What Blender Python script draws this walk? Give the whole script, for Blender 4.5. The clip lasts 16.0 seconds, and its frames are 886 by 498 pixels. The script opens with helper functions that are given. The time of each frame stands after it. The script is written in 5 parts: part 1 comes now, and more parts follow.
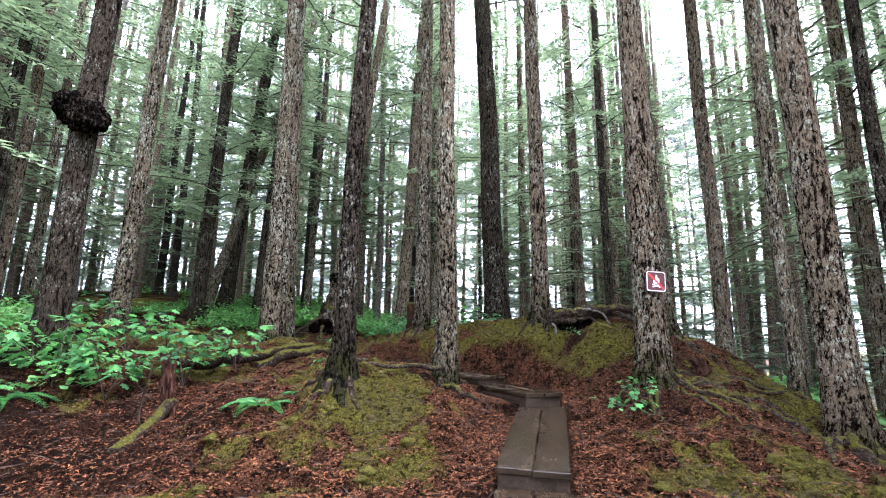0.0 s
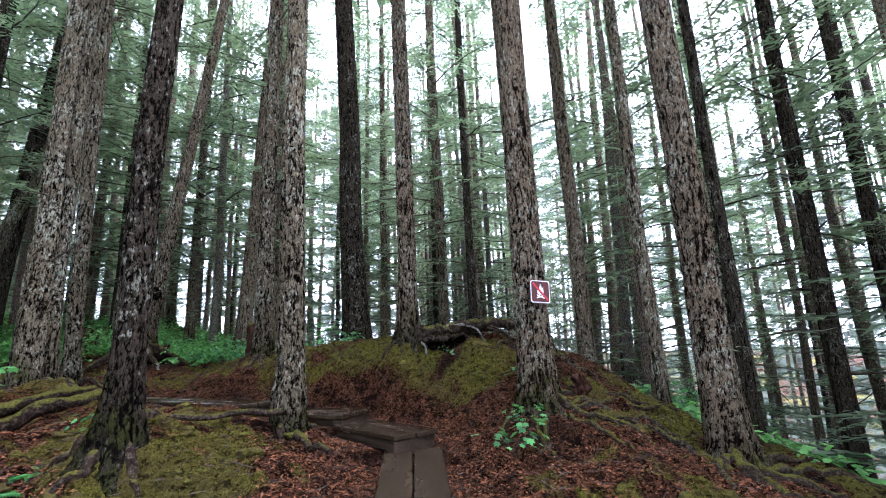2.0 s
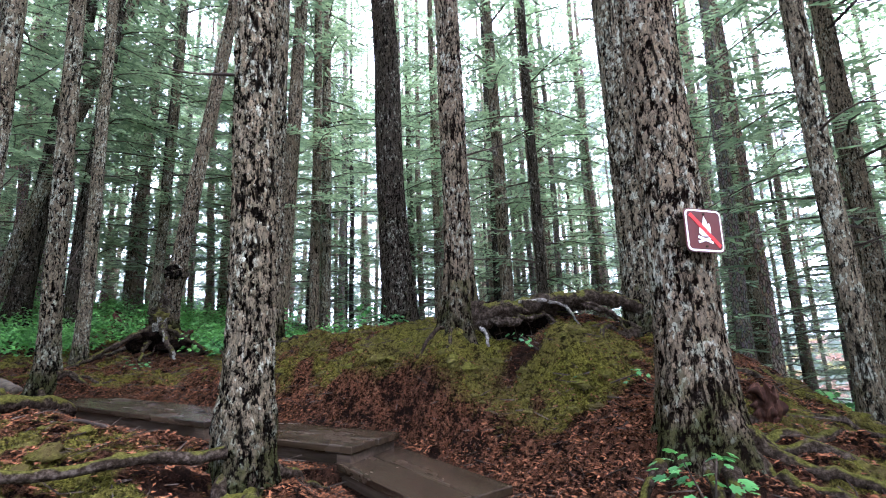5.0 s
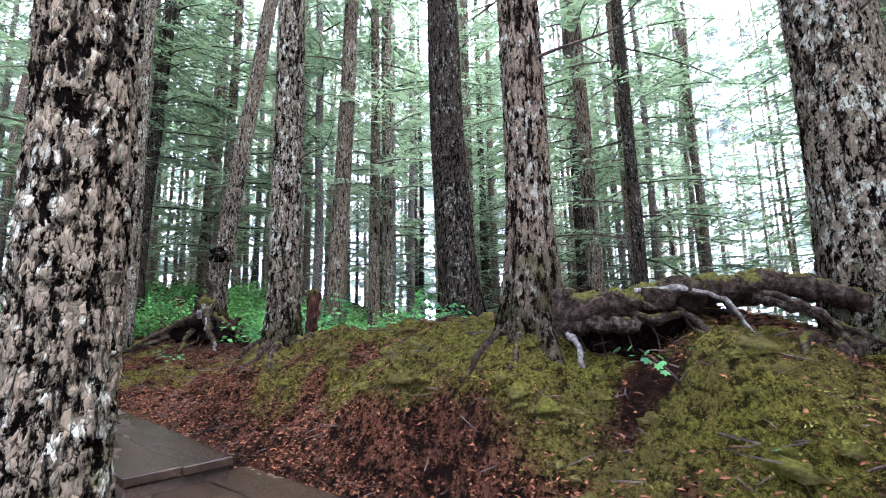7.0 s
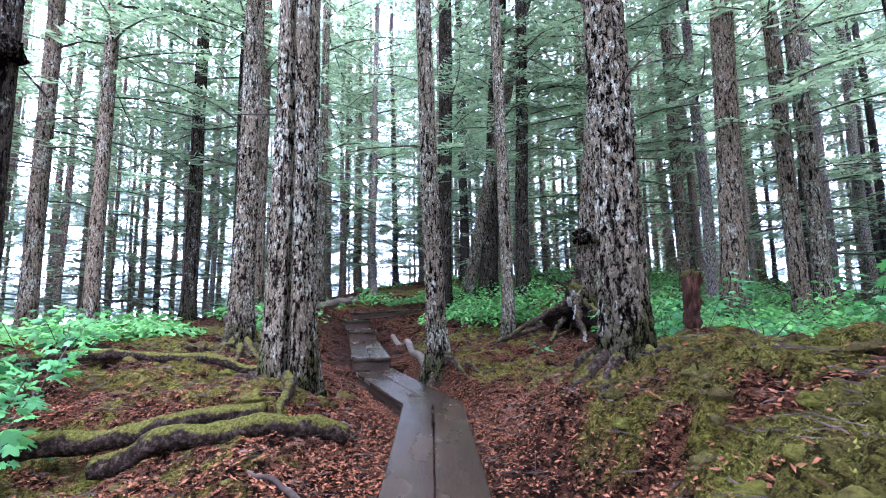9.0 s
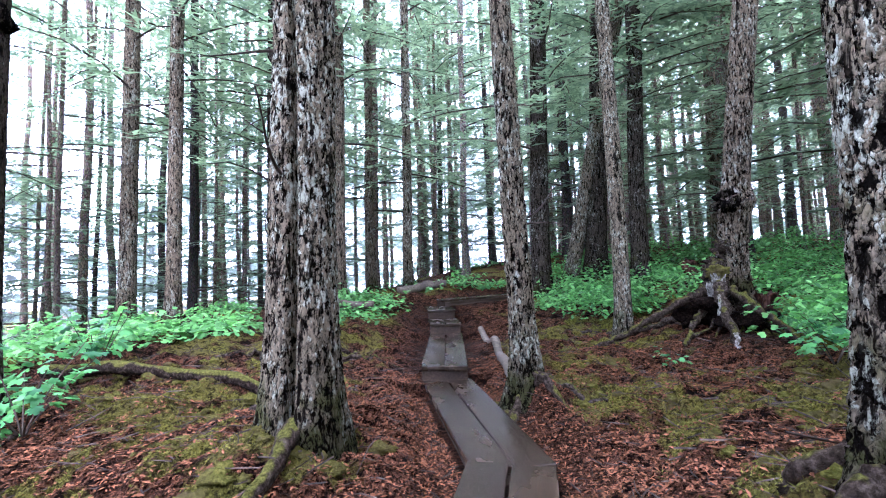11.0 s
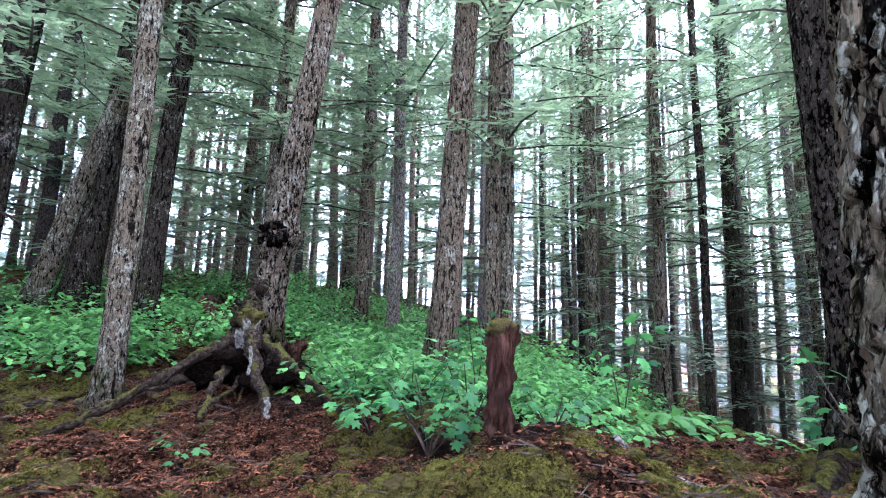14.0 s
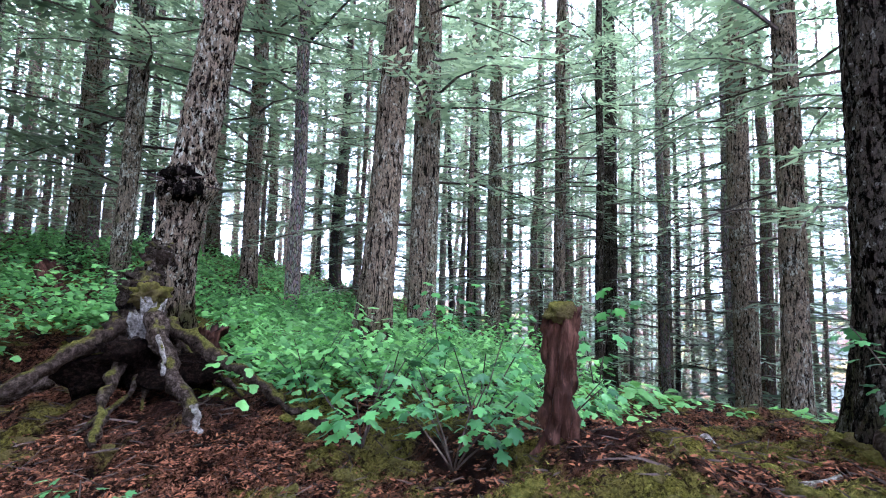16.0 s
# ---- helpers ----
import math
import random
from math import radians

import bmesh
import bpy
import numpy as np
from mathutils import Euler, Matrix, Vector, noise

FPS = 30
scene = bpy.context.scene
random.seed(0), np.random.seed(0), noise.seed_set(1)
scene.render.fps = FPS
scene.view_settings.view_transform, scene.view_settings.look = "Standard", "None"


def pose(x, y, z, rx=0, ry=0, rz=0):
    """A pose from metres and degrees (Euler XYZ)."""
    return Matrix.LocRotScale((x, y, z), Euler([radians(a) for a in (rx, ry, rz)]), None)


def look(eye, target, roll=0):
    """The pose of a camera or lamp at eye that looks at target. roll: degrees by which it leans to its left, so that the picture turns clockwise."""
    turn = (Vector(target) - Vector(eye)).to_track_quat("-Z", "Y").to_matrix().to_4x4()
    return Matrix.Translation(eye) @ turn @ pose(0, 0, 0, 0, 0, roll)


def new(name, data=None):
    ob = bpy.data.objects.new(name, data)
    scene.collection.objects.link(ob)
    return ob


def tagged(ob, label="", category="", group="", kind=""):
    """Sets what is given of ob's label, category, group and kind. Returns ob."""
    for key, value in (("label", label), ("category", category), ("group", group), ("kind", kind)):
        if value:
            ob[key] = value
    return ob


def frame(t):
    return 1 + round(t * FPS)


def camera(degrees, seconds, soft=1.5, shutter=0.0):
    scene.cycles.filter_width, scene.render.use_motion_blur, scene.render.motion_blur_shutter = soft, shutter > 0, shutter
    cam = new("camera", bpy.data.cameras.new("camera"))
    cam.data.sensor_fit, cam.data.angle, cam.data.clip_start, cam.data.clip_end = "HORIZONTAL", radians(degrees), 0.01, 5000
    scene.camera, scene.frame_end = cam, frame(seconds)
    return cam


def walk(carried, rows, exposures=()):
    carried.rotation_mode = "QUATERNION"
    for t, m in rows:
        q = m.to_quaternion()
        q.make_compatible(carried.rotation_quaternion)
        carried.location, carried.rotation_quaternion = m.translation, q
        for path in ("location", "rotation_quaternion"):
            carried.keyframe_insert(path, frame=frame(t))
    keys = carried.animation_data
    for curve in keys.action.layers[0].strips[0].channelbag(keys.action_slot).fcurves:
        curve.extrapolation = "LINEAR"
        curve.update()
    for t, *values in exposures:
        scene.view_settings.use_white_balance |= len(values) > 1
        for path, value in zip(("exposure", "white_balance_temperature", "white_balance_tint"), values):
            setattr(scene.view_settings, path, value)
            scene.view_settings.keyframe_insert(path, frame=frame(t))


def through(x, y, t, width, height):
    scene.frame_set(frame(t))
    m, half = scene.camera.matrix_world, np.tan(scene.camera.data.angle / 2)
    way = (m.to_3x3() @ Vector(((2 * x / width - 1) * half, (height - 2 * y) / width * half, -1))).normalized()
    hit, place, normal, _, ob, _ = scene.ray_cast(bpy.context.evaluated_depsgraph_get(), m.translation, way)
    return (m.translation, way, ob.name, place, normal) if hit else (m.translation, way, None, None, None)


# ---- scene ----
cam = camera(87.1, 16.0, 1.1)
PATH = [
    (0, (0.117, -0.019, 1.723), (0.072, 2.142, 2.136), 0.8),
    (0.5, (0.075, 0.416, 1.772), (0.274, 2.559, 2.231), 2.5),
    (1, (0.169, 0.794, 1.826), (0.540, 2.903, 2.330), 1.7),
    (1.5, (0.166, 1.031, 1.905), (0.645, 3.117, 2.412), -0.7),
    (2, (0.210, 1.188, 1.858), (0.815, 3.251, 2.327), -2.2),
    (2.5, (0.375, 1.466, 1.847), (1.186, 3.466, 2.279), -2.8),
    (3, (0.415, 1.822, 1.872), (1.276, 3.801, 2.297), -2.2),
    (3.5, (0.518, 2.204, 1.850), (1.351, 4.197, 2.270), -1.2),
    (4, (0.634, 2.637, 1.860), (1.300, 4.688, 2.294), -1.4),
    (4.2, (0.648, 2.806, 1.852), (1.211, 4.885, 2.298), -1.7),
    (6.3, (1.012, 4.430, 2.000), (1.220, 6.591, 2.352), -2.4),
    (6.5, (1.042, 4.606, 2.011), (1.202, 6.772, 2.365), -2.6),
    (7, (1.105, 5.070, 2.042), (1.078, 7.241, 2.395), -1.1),
    (7.5, (1.208, 5.512, 2.036), (0.807, 7.647, 2.380), 0.9),
    (8, (1.192, 5.944, 2.069), (0.300, 7.930, 2.393), 1.3),
    (8.5, (1.108, 6.255, 2.177), (-0.160, 8.031, 2.451), 0.4),
    (9, (0.988, 6.533, 2.207), (-0.611, 8.018, 2.494), -1.0),
    (9.2, (0.887, 6.636, 2.202), (-0.836, 7.975, 2.484), -1.7),
    (11.3, (-0.139, 7.841, 2.508), (-2.036, 8.940, 2.684), -1.7),
    (11.5, (-0.222, 7.929, 2.531), (-2.055, 9.133, 2.719), -1.2),
    (12, (-0.394, 8.195, 2.609), (-1.973, 9.703, 2.879), 0.7),
    (12.5, (-0.582, 8.313, 2.637), (-1.906, 10.036, 2.972), 2.4),
    (13, (-0.800, 8.454, 2.638), (-1.913, 10.315, 3.007), 4.2),
    (13.5, (-0.963, 8.759, 2.643), (-1.679, 10.809, 3.002), 3.8),
    (14, (-1.110, 9.002, 2.615), (-1.274, 11.174, 2.930), 1.6),
    (14.5, (-1.294, 9.194, 2.635), (-1.036, 11.363, 2.891), 0.8),
    (15, (-1.466, 9.444, 2.632), (-0.960, 11.574, 2.847), 0.4),
    (15.5, (-1.737, 9.645, 2.628), (-1.107, 11.746, 2.797), 1.7),
    (16, (-2.118, 9.792, 2.674), (-1.635, 11.932, 2.851), 1.5),
]
walk(cam, [(t, look(eye, target, roll)) for t, eye, target, roll in PATH], [(0, 3.35, 5550, 24), (0.5, 2.95, 5350, 23), (2, 2.85, 5350, 23), (4, 3.1, 5300, 23), (6.5, 3.85, 5300, 27), (9, 4.0, 4900, 32), (11.5, 3.95, 4950, 30), (12.2, 3.6, 5050, 28), (13.5, 4.1, 5000, 31), (16, 4.05, 5050, 33)])

# ---------------------------------------------------------------- world and light
SUN_ELEVATION, SUN_ROTATION = radians(58), radians(60)
world = bpy.data.worlds.new("overcast_sky")
scene.world = world
world.use_nodes = True
wn, wl = world.node_tree.nodes, world.node_tree.links
sky = wn.new("ShaderNodeTexSky")
sky.sky_type, sky.sun_disc = "NISHITA", False
sky.sun_elevation, sky.sun_rotation = SUN_ELEVATION, SUN_ROTATION
sky.air_density, sky.dust_density, sky.ozone_density = 1.0, 4.0, 1.0
cloud = wn.new("ShaderNodeMixRGB")
cloud.inputs[0].default_value = 0.82
cloud.inputs[2].default_value = (9.0, 9.3, 9.6, 1)
wl.new(sky.outputs[0], cloud.inputs[1])
wl.new(cloud.outputs[0], wn["Background"].inputs[0])
wn["Background"].inputs[1].default_value = 0.13
sun_data = bpy.data.lights.new("sun", "SUN")
sun_data.energy, sun_data.angle, sun_data.color = 0.9, radians(25), (1.0, 0.96, 0.9)
sun = new("sun", sun_data)
sun.matrix_world = look((12, -6, 30), (0, 6, 0))


# ---------------------------------------------------------------- noise and mesh helpers
def hash01(ix, iy, iz, seed=0):
    h = (ix.astype(np.int64) * 73856093) ^ (iy.astype(np.int64) * 19349663) ^ (iz.astype(np.int64) * 83492791) ^ (seed * 2654435761)
    h &= 0xFFFFFFFF
    h = ((h ^ (h >> 15)) * 2246822519) & 0xFFFFFFFF
    h = ((h ^ (h >> 13)) * 3266489917) & 0xFFFFFFFF
    return (h ^ (h >> 16)) / 4294967295.0


def vnoise(x, y, z=0.0, seed=0):
    """Smooth value noise, -1 to 1, for arrays."""
    x, y, z = np.broadcast_arrays(np.asarray(x, float), np.asarray(y, float), np.asarray(z, float))
    ix, iy, iz = np.floor(x), np.floor(y), np.floor(z)
    fx, fy, fz = x - ix, y - iy, z - iz
    fx, fy, fz = (f * f * (3 - 2 * f) for f in (fx, fy, fz))
    out = 0
    for a in (0, 1):
        for b in (0, 1):
            for c in (0, 1):
                w = (fx if a else 1 - fx) * (fy if b else 1 - fy) * (fz if c else 1 - fz)
                out = out + w * hash01(ix + a, iy + b, iz + c, seed)
    return 2 * out - 1


def fbm(x, y, z=0.0, octaves=4, seed=0):
    total, amp, f = 0, 0.5, 1.0
    for k in range(octaves):
        total = total + amp * vnoise(np.asarray(x) * f, np.asarray(y) * f, np.asarray(z) * f, seed + k)
        amp, f = amp * 0.5, f * 2.03
    return total


def worley(u, v, period, seed=0):
    """Nearest and second distance, the nearest cell's random number and the height in it; u wraps at period cells."""
    iu, iv = np.floor(u), np.floor(v)
    f1, f2, cell, drop = np.full(u.shape, 9.0), np.full(u.shape, 9.0), np.zeros(u.shape), np.zeros(u.shape)
    for a in (-1, 0, 1):
        for b in (-1, 0, 1):
            cu, cv = iu + a, iv + b
            wu = np.mod(cu, period)
            zero = np.zeros_like(wu)
            px, py = cu + 0.1 + 0.8 * hash01(wu, cv, zero, seed), cv + 0.1 + 0.8 * hash01(wu, cv, zero, seed + 7)
            du, dv = np.abs(u - px), np.abs(v - py)
            d = 0.55 * np.maximum(du, dv) + 0.45 * np.hypot(du, dv) + 0.18 * hash01(wu, cv, zero, seed + 17)
            near = d < f1
            drop = np.where(near, v - py, drop)
            f2 = np.where(near, f1, np.minimum(f2, d))
            cell = np.where(near, hash01(wu, cv, zero, seed + 13), cell)
            f1 = np.minimum(f1, d)
    return f1, f2, cell, drop


def smooth01(a, lo, hi):
    t = np.clip((a - lo) / (hi - lo), 0, 1)
    return t * t * (3 - 2 * t)


def mesh_of(name, verts, faces, materials, smooth=True, index=None, attributes=()):
    me = bpy.data.meshes.new(name)
    verts = np.asarray(verts, np.float32)
    if isinstance(faces, np.ndarray):
        n, k = faces.shape
        me.vertices.add(len(verts))
        me.vertices.foreach_set("co", verts.ravel())
        me.loops.add(n * k)
        me.loops.foreach_set("vertex_index", faces.astype(np.int32).ravel())
        me.polygons.add(n)
        me.polygons.foreach_set("loop_start", np.arange(0, n * k, k, dtype=np.int32))
        me.polygons.foreach_set("loop_total", np.full(n, k, np.int32))
        me.update(calc_edges=True)
    else:
        me.from_pydata(verts.tolist(), [], faces)
    for m in materials if isinstance(materials, (list, tuple)) else [materials]:
        me.materials.append(m)
    me.polygons.foreach_set("use_smooth", np.full(len(me.polygons), smooth, bool))
    if index is not None:
        me.polygons.foreach_set("material_index", np.asarray(index, np.int32))
    for key, values in attributes:
        a = me.attributes.new(key, "FLOAT", "POINT")
        a.data.foreach_set("value", np.asarray(values, np.float32))
    me.update()
    return me


def part(name, me, parent, label="", m=None):
    """One mesh object under a thing or a part."""
    ob = new(name, me)
    ob.parent = parent
    if m is not None:
        ob.matrix_basis = m
    if label:
        tagged(ob, label)
    return ob


def thing(name, place, label, category, group="", kind=""):
    """An empty at a thing's base."""
    ob = new(name)
    ob.empty_display_size = 0.1
    ob.matrix_basis = place if isinstance(place, Matrix) else Matrix.Translation(place)
    return tagged(ob, label, category, group, kind)


def merge(pieces):
    """One list of vertices and quads out of (verts, quads) pieces."""
    vs, fs, n = [], [], 0
    for v, f in pieces:
        vs.append(v)
        fs.append(f + n)
        n += len(v)
    return np.vstack(vs), np.vstack(fs)


def tube(points, radii, seg=8, rough=0.0, seed=0, squash=1.0):
    """A round, tapered, rough tube along points, closed by points at both ends; all quads."""
    p, r = np.asarray(points, float), np.asarray(radii, float)
    t = np.gradient(p, axis=0)
    t /= np.linalg.norm(t, axis=1, keepdims=True) + 1e-9
    ref = np.where(np.abs(t[:, 2:3]) > 0.9, np.array([[1.0, 0, 0]]), np.array([[0, 0, 1.0]]))
    a = np.cross(t, ref)
    a /= np.linalg.norm(a, axis=1, keepdims=True) + 1e-9
    b = np.cross(a, t)
    ang = np.linspace(0, 2 * np.pi, seg, endpoint=False)
    rr = np.repeat(r[:, None], seg, 1)
    ring = p[:, None] + rr[..., None] * (np.cos(ang)[None, :, None] * a[:, None] + squash * np.sin(ang)[None, :, None] * b[:, None])
    if rough:
        n = fbm(ring[..., 0] * 14, ring[..., 1] * 14, ring[..., 2] * 14, 3, seed)
        ring = p[:, None] + (ring - p[:, None]) * (1 + rough * n[..., None])
    rows = len(p)
    v = ring.reshape(-1, 3)
    i, j = np.meshgrid(np.arange(rows - 1), np.arange(seg), indexing="ij")
    k = (j + 1) % seg
    f = np.stack([i * seg + j, i * seg + k, (i + 1) * seg + k, (i + 1) * seg + j], -1).reshape(-1, 4)
    caps = []
    for e, flip in ((0, True), (rows - 1, False)):
        for q in range(1, seg // 2):
            c = [e * seg + q - 1, e * seg + q, e * seg + (seg - 1 - q), e * seg + (seg - q) % seg]
            caps.append(c[::-1] if flip else c)
    return v, np.vstack([f, np.array(caps, int)]) if caps else f


def spline(points, n):
    """Catmull-Rom through points, n steps in all."""
    p = np.asarray(points, float)
    p = np.vstack([2 * p[0] - p[1], p, 2 * p[-1] - p[-2]])
    out = []
    for s in np.linspace(0, len(p) - 3 - 1e-6, n):
        i, f = int(s), s - int(s)
        a, b, c, d = p[i:i + 4]
        out.append(0.5 * (2 * b + (c - a) * f + (2 * a - 5 * b + 4 * c - d) * f * f + (3 * b - a - 3 * c + d) * f ** 3))
    return np.array(out)


def box_mesh(name, sx, sy, sz, material, bevel=0.006, wear=0.0, seed=0, cuts=6):
    """A sawn board: length along x, worn and bevelled edges."""
    bm = bmesh.new()
    bmesh.ops.create_cube(bm, size=1)
    bmesh.ops.scale(bm, vec=(sx, sy, sz), verts=bm.verts)
    long_edges = [e for e in bm.edges if abs((e.verts[0].co - e.verts[1].co).x) > 0.5 * sx]
    if cuts:
        bmesh.ops.subdivide_edges(bm, edges=long_edges, cuts=cuts)
    sharp = [e for e in bm.edges if len(e.link_faces) == 2 and e.calc_face_angle() > 1]
    bmesh.ops.bevel(bm, geom=sharp, offset=bevel, segments=1, affect="EDGES")
    if wear:
        for v in bm.verts:
            v.co += Vector((0, noise.noise(v.co * 6 + Vector((seed, 0, 0))), noise.noise(v.co * 5 + Vector((0, seed, 3))))) * wear
    me = bpy.data.meshes.new(name)
    bm.to_mesh(me)
    bm.free()
    me.materials.append(material)
    for p in me.polygons:
        p.use_smooth = False
    return me


# ---------------------------------------------------------------- materials
class Nodes:
    """Short hand for a node material."""

    def __init__(self, name):
        self.mat = bpy.data.materials.new(name)
        self.mat.use_nodes = True
        self.n, self.l = self.mat.node_tree.nodes, self.mat.node_tree.links
        self.out = self.n["Principled BSDF"]
        self.coord = self.n.new("ShaderNodeTexCoord")
        self.info = self.n.new("ShaderNodeObjectInfo")

    def add(self, kind, *pairs, **props):
        node = self.n.new(kind)
        for key, value in props.items():
            setattr(node, key, value)
        for key, value in pairs:
            if isinstance(value, bpy.types.NodeSocket):
                self.l.new(value, node.inputs[key])
            else:
                node.inputs[key].default_value = value
        return node

    def place(self, scale=(1, 1, 1), drift=True):
        """Object coordinates, scaled, shifted by the object's random number."""
        vec = self.coord.outputs["Object"]
        if drift:
            shift = self.add("ShaderNodeMath", (0, self.info.outputs["Random"]), (1, 37.0), operation="MULTIPLY")
            both = self.add("ShaderNodeCombineXYZ", (0, shift.outputs[0]), (1, shift.outputs[0]), (2, shift.outputs[0]))
            vec = self.add("ShaderNodeVectorMath", (0, vec), (1, both.outputs[0]), operation="ADD").outputs[0]
        return self.add("ShaderNodeVectorMath", (0, vec), (1, scale), operation="MULTIPLY").outputs[0]

    def noise(self, vec, scale, detail=4.0, rough=0.6, distortion=0.0):
        return self.add("ShaderNodeTexNoise", ("Vector", vec), ("Scale", scale), ("Detail", detail), ("Roughness", rough), ("Distortion", distortion)).outputs["Fac"]

    def ramp(self, fac, *stops):
        node = self.add("ShaderNodeValToRGB", (0, fac))
        r = node.color_ramp
        while len(r.elements) < len(stops):
            r.elements.new(0.5)
        for e, (pos, col) in zip(r.elements, stops):
            e.position = pos
            e.color = (*col, 1) if len(col) == 3 else col
        return node.outputs[0]

    def mix(self, fac, a, b, blend="MIX"):
        return self.add("ShaderNodeMixRGB", (0, fac), (1, a if isinstance(a, bpy.types.NodeSocket) else (*a, 1)), (2, b if isinstance(b, bpy.types.NodeSocket) else (*b, 1)), blend_type=blend).outputs[0]

    def math(self, op, a, b):
        return self.add("ShaderNodeMath", (0, a), (1, b), operation=op).outputs[0]

    def attr(self, key):
        return self.add("ShaderNodeAttribute", attribute_name=key).outputs["Fac"]

    def finish(self, color, rough=0.8, height=None, strength=0.5, distance=0.02, specular=0.3):
        self.l.new(color, self.out.inputs["Base Color"])
        if isinstance(rough, bpy.types.NodeSocket):
            self.l.new(rough, self.out.inputs["Roughness"])
        else:
            self.out.inputs["Roughness"].default_value = rough
        self.out.inputs["Specular IOR Level"].default_value = specular
        if height is not None:
            bump = self.add("ShaderNodeBump", ("Strength", strength), ("Distance", distance), ("Height", height))
            self.l.new(bump.outputs[0], self.out.inputs["Normal"])
        return self.mat


GREY = lambda v: (v, v, v)


def bark_plates(name, crack, plate, warm, lichen, lichen_amount, moss_low=0.22):
    """Scaly bark that follows the plates built into the trunk."""
    k = Nodes(name)
    p = k.place()
    cell, gap, low = k.attr("cell"), k.attr("gap"), k.attr("low")
    warp = k.noise(k.place((11, 11, 5)), 1.0, 4)
    vec = k.add("ShaderNodeVectorMath", (0, k.place((52, 52, 26))), (1, k.add("ShaderNodeCombineXYZ", (0, warp), (1, warp), (2, k.math("MULTIPLY", warp, 1.5))).outputs[0]), operation="ADD").outputs[0]
    split = k.add("ShaderNodeTexVoronoi", ("Vector", vec), ("Scale", 1.0), feature="DISTANCE_TO_EDGE").outputs["Distance"]
    chip = k.add("ShaderNodeTexVoronoi", ("Vector", vec), ("Scale", 1.0)).outputs["Color"]
    tone = k.add("ShaderNodeSeparateXYZ", (0, chip)).outputs[0]
    fine = k.noise(k.place((70, 70, 30)), 1.0, 5, 0.7)
    blotch = k.noise(p, 2.2, 4, 0.65)
    base = k.mix(k.math("FRACT", k.math("ADD", cell, tone), 0.0), plate, warm)
    base = k.mix(k.ramp(fine, (0.32, GREY(1)), (0.55, GREY(0))), base, k.mix(0.6, base, crack))
    spots = k.noise(k.place((1, 1, 0.6)), 28.0, 5, 0.7)
    mask = k.math("ADD", k.math("MULTIPLY", spots, 0.62), k.math("MULTIPLY", blotch, 0.38))
    mask = k.math("ADD", mask, k.math("MULTIPLY", k.math("ADD", cell, tone), 0.09))
    mask = k.ramp(mask, (0.70 - 0.18 * lichen_amount, GREY(0)), (0.75 - 0.18 * lichen_amount, GREY(0.9)))
    base = k.mix(mask, base, lichen)
    green = k.ramp(k.math("ADD", k.noise(p, 5.0, 3), k.math("MULTIPLY", low, moss_low)), (0.66, GREY(0)), (0.85, GREY(0.8)))
    base = k.mix(green, base, (0.05, 0.055, 0.014))
    shed = k.noise(k.place((1, 1, 0.36)), 34.0, 5, 0.75)
    loose = k.math("SUBTRACT", shed, 0.5)
    base = k.mix(k.ramp(shed, (0.41, GREY(1)), (0.47, GREY(0))), base, k.mix(0.9, base, crack))
    furrow = k.noise(k.place((1, 1, 0.2)), 19.0, 5, 0.7, 0.6)
    base = k.mix(k.ramp(furrow, (0.40, GREY(0.95)), (0.47, GREY(0))), base, crack)
    edge = k.ramp(k.math("ADD", gap, k.math("MULTIPLY", loose, 1.5)), (0.03, GREY(0)), (0.13, GREY(1)))
    chipped = k.ramp(k.math("ADD", split, k.math("MULTIPLY", loose, 0.7)), (0.0, GREY(0.15)), (0.06, GREY(1)))
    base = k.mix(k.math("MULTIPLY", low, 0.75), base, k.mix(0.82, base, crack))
    color = k.mix(k.math("MULTIPLY", edge, chipped), crack, base)
    height = k.math("ADD", k.math("ADD", k.math("MULTIPLY", fine, 0.5), k.math("MULTIPLY", shed, 1.6)), k.math("MULTIPLY", k.math("MINIMUM", split, 0.12), 3.0))
    return k.finish(color, 0.95, height, 0.8, 0.010, 0.0)


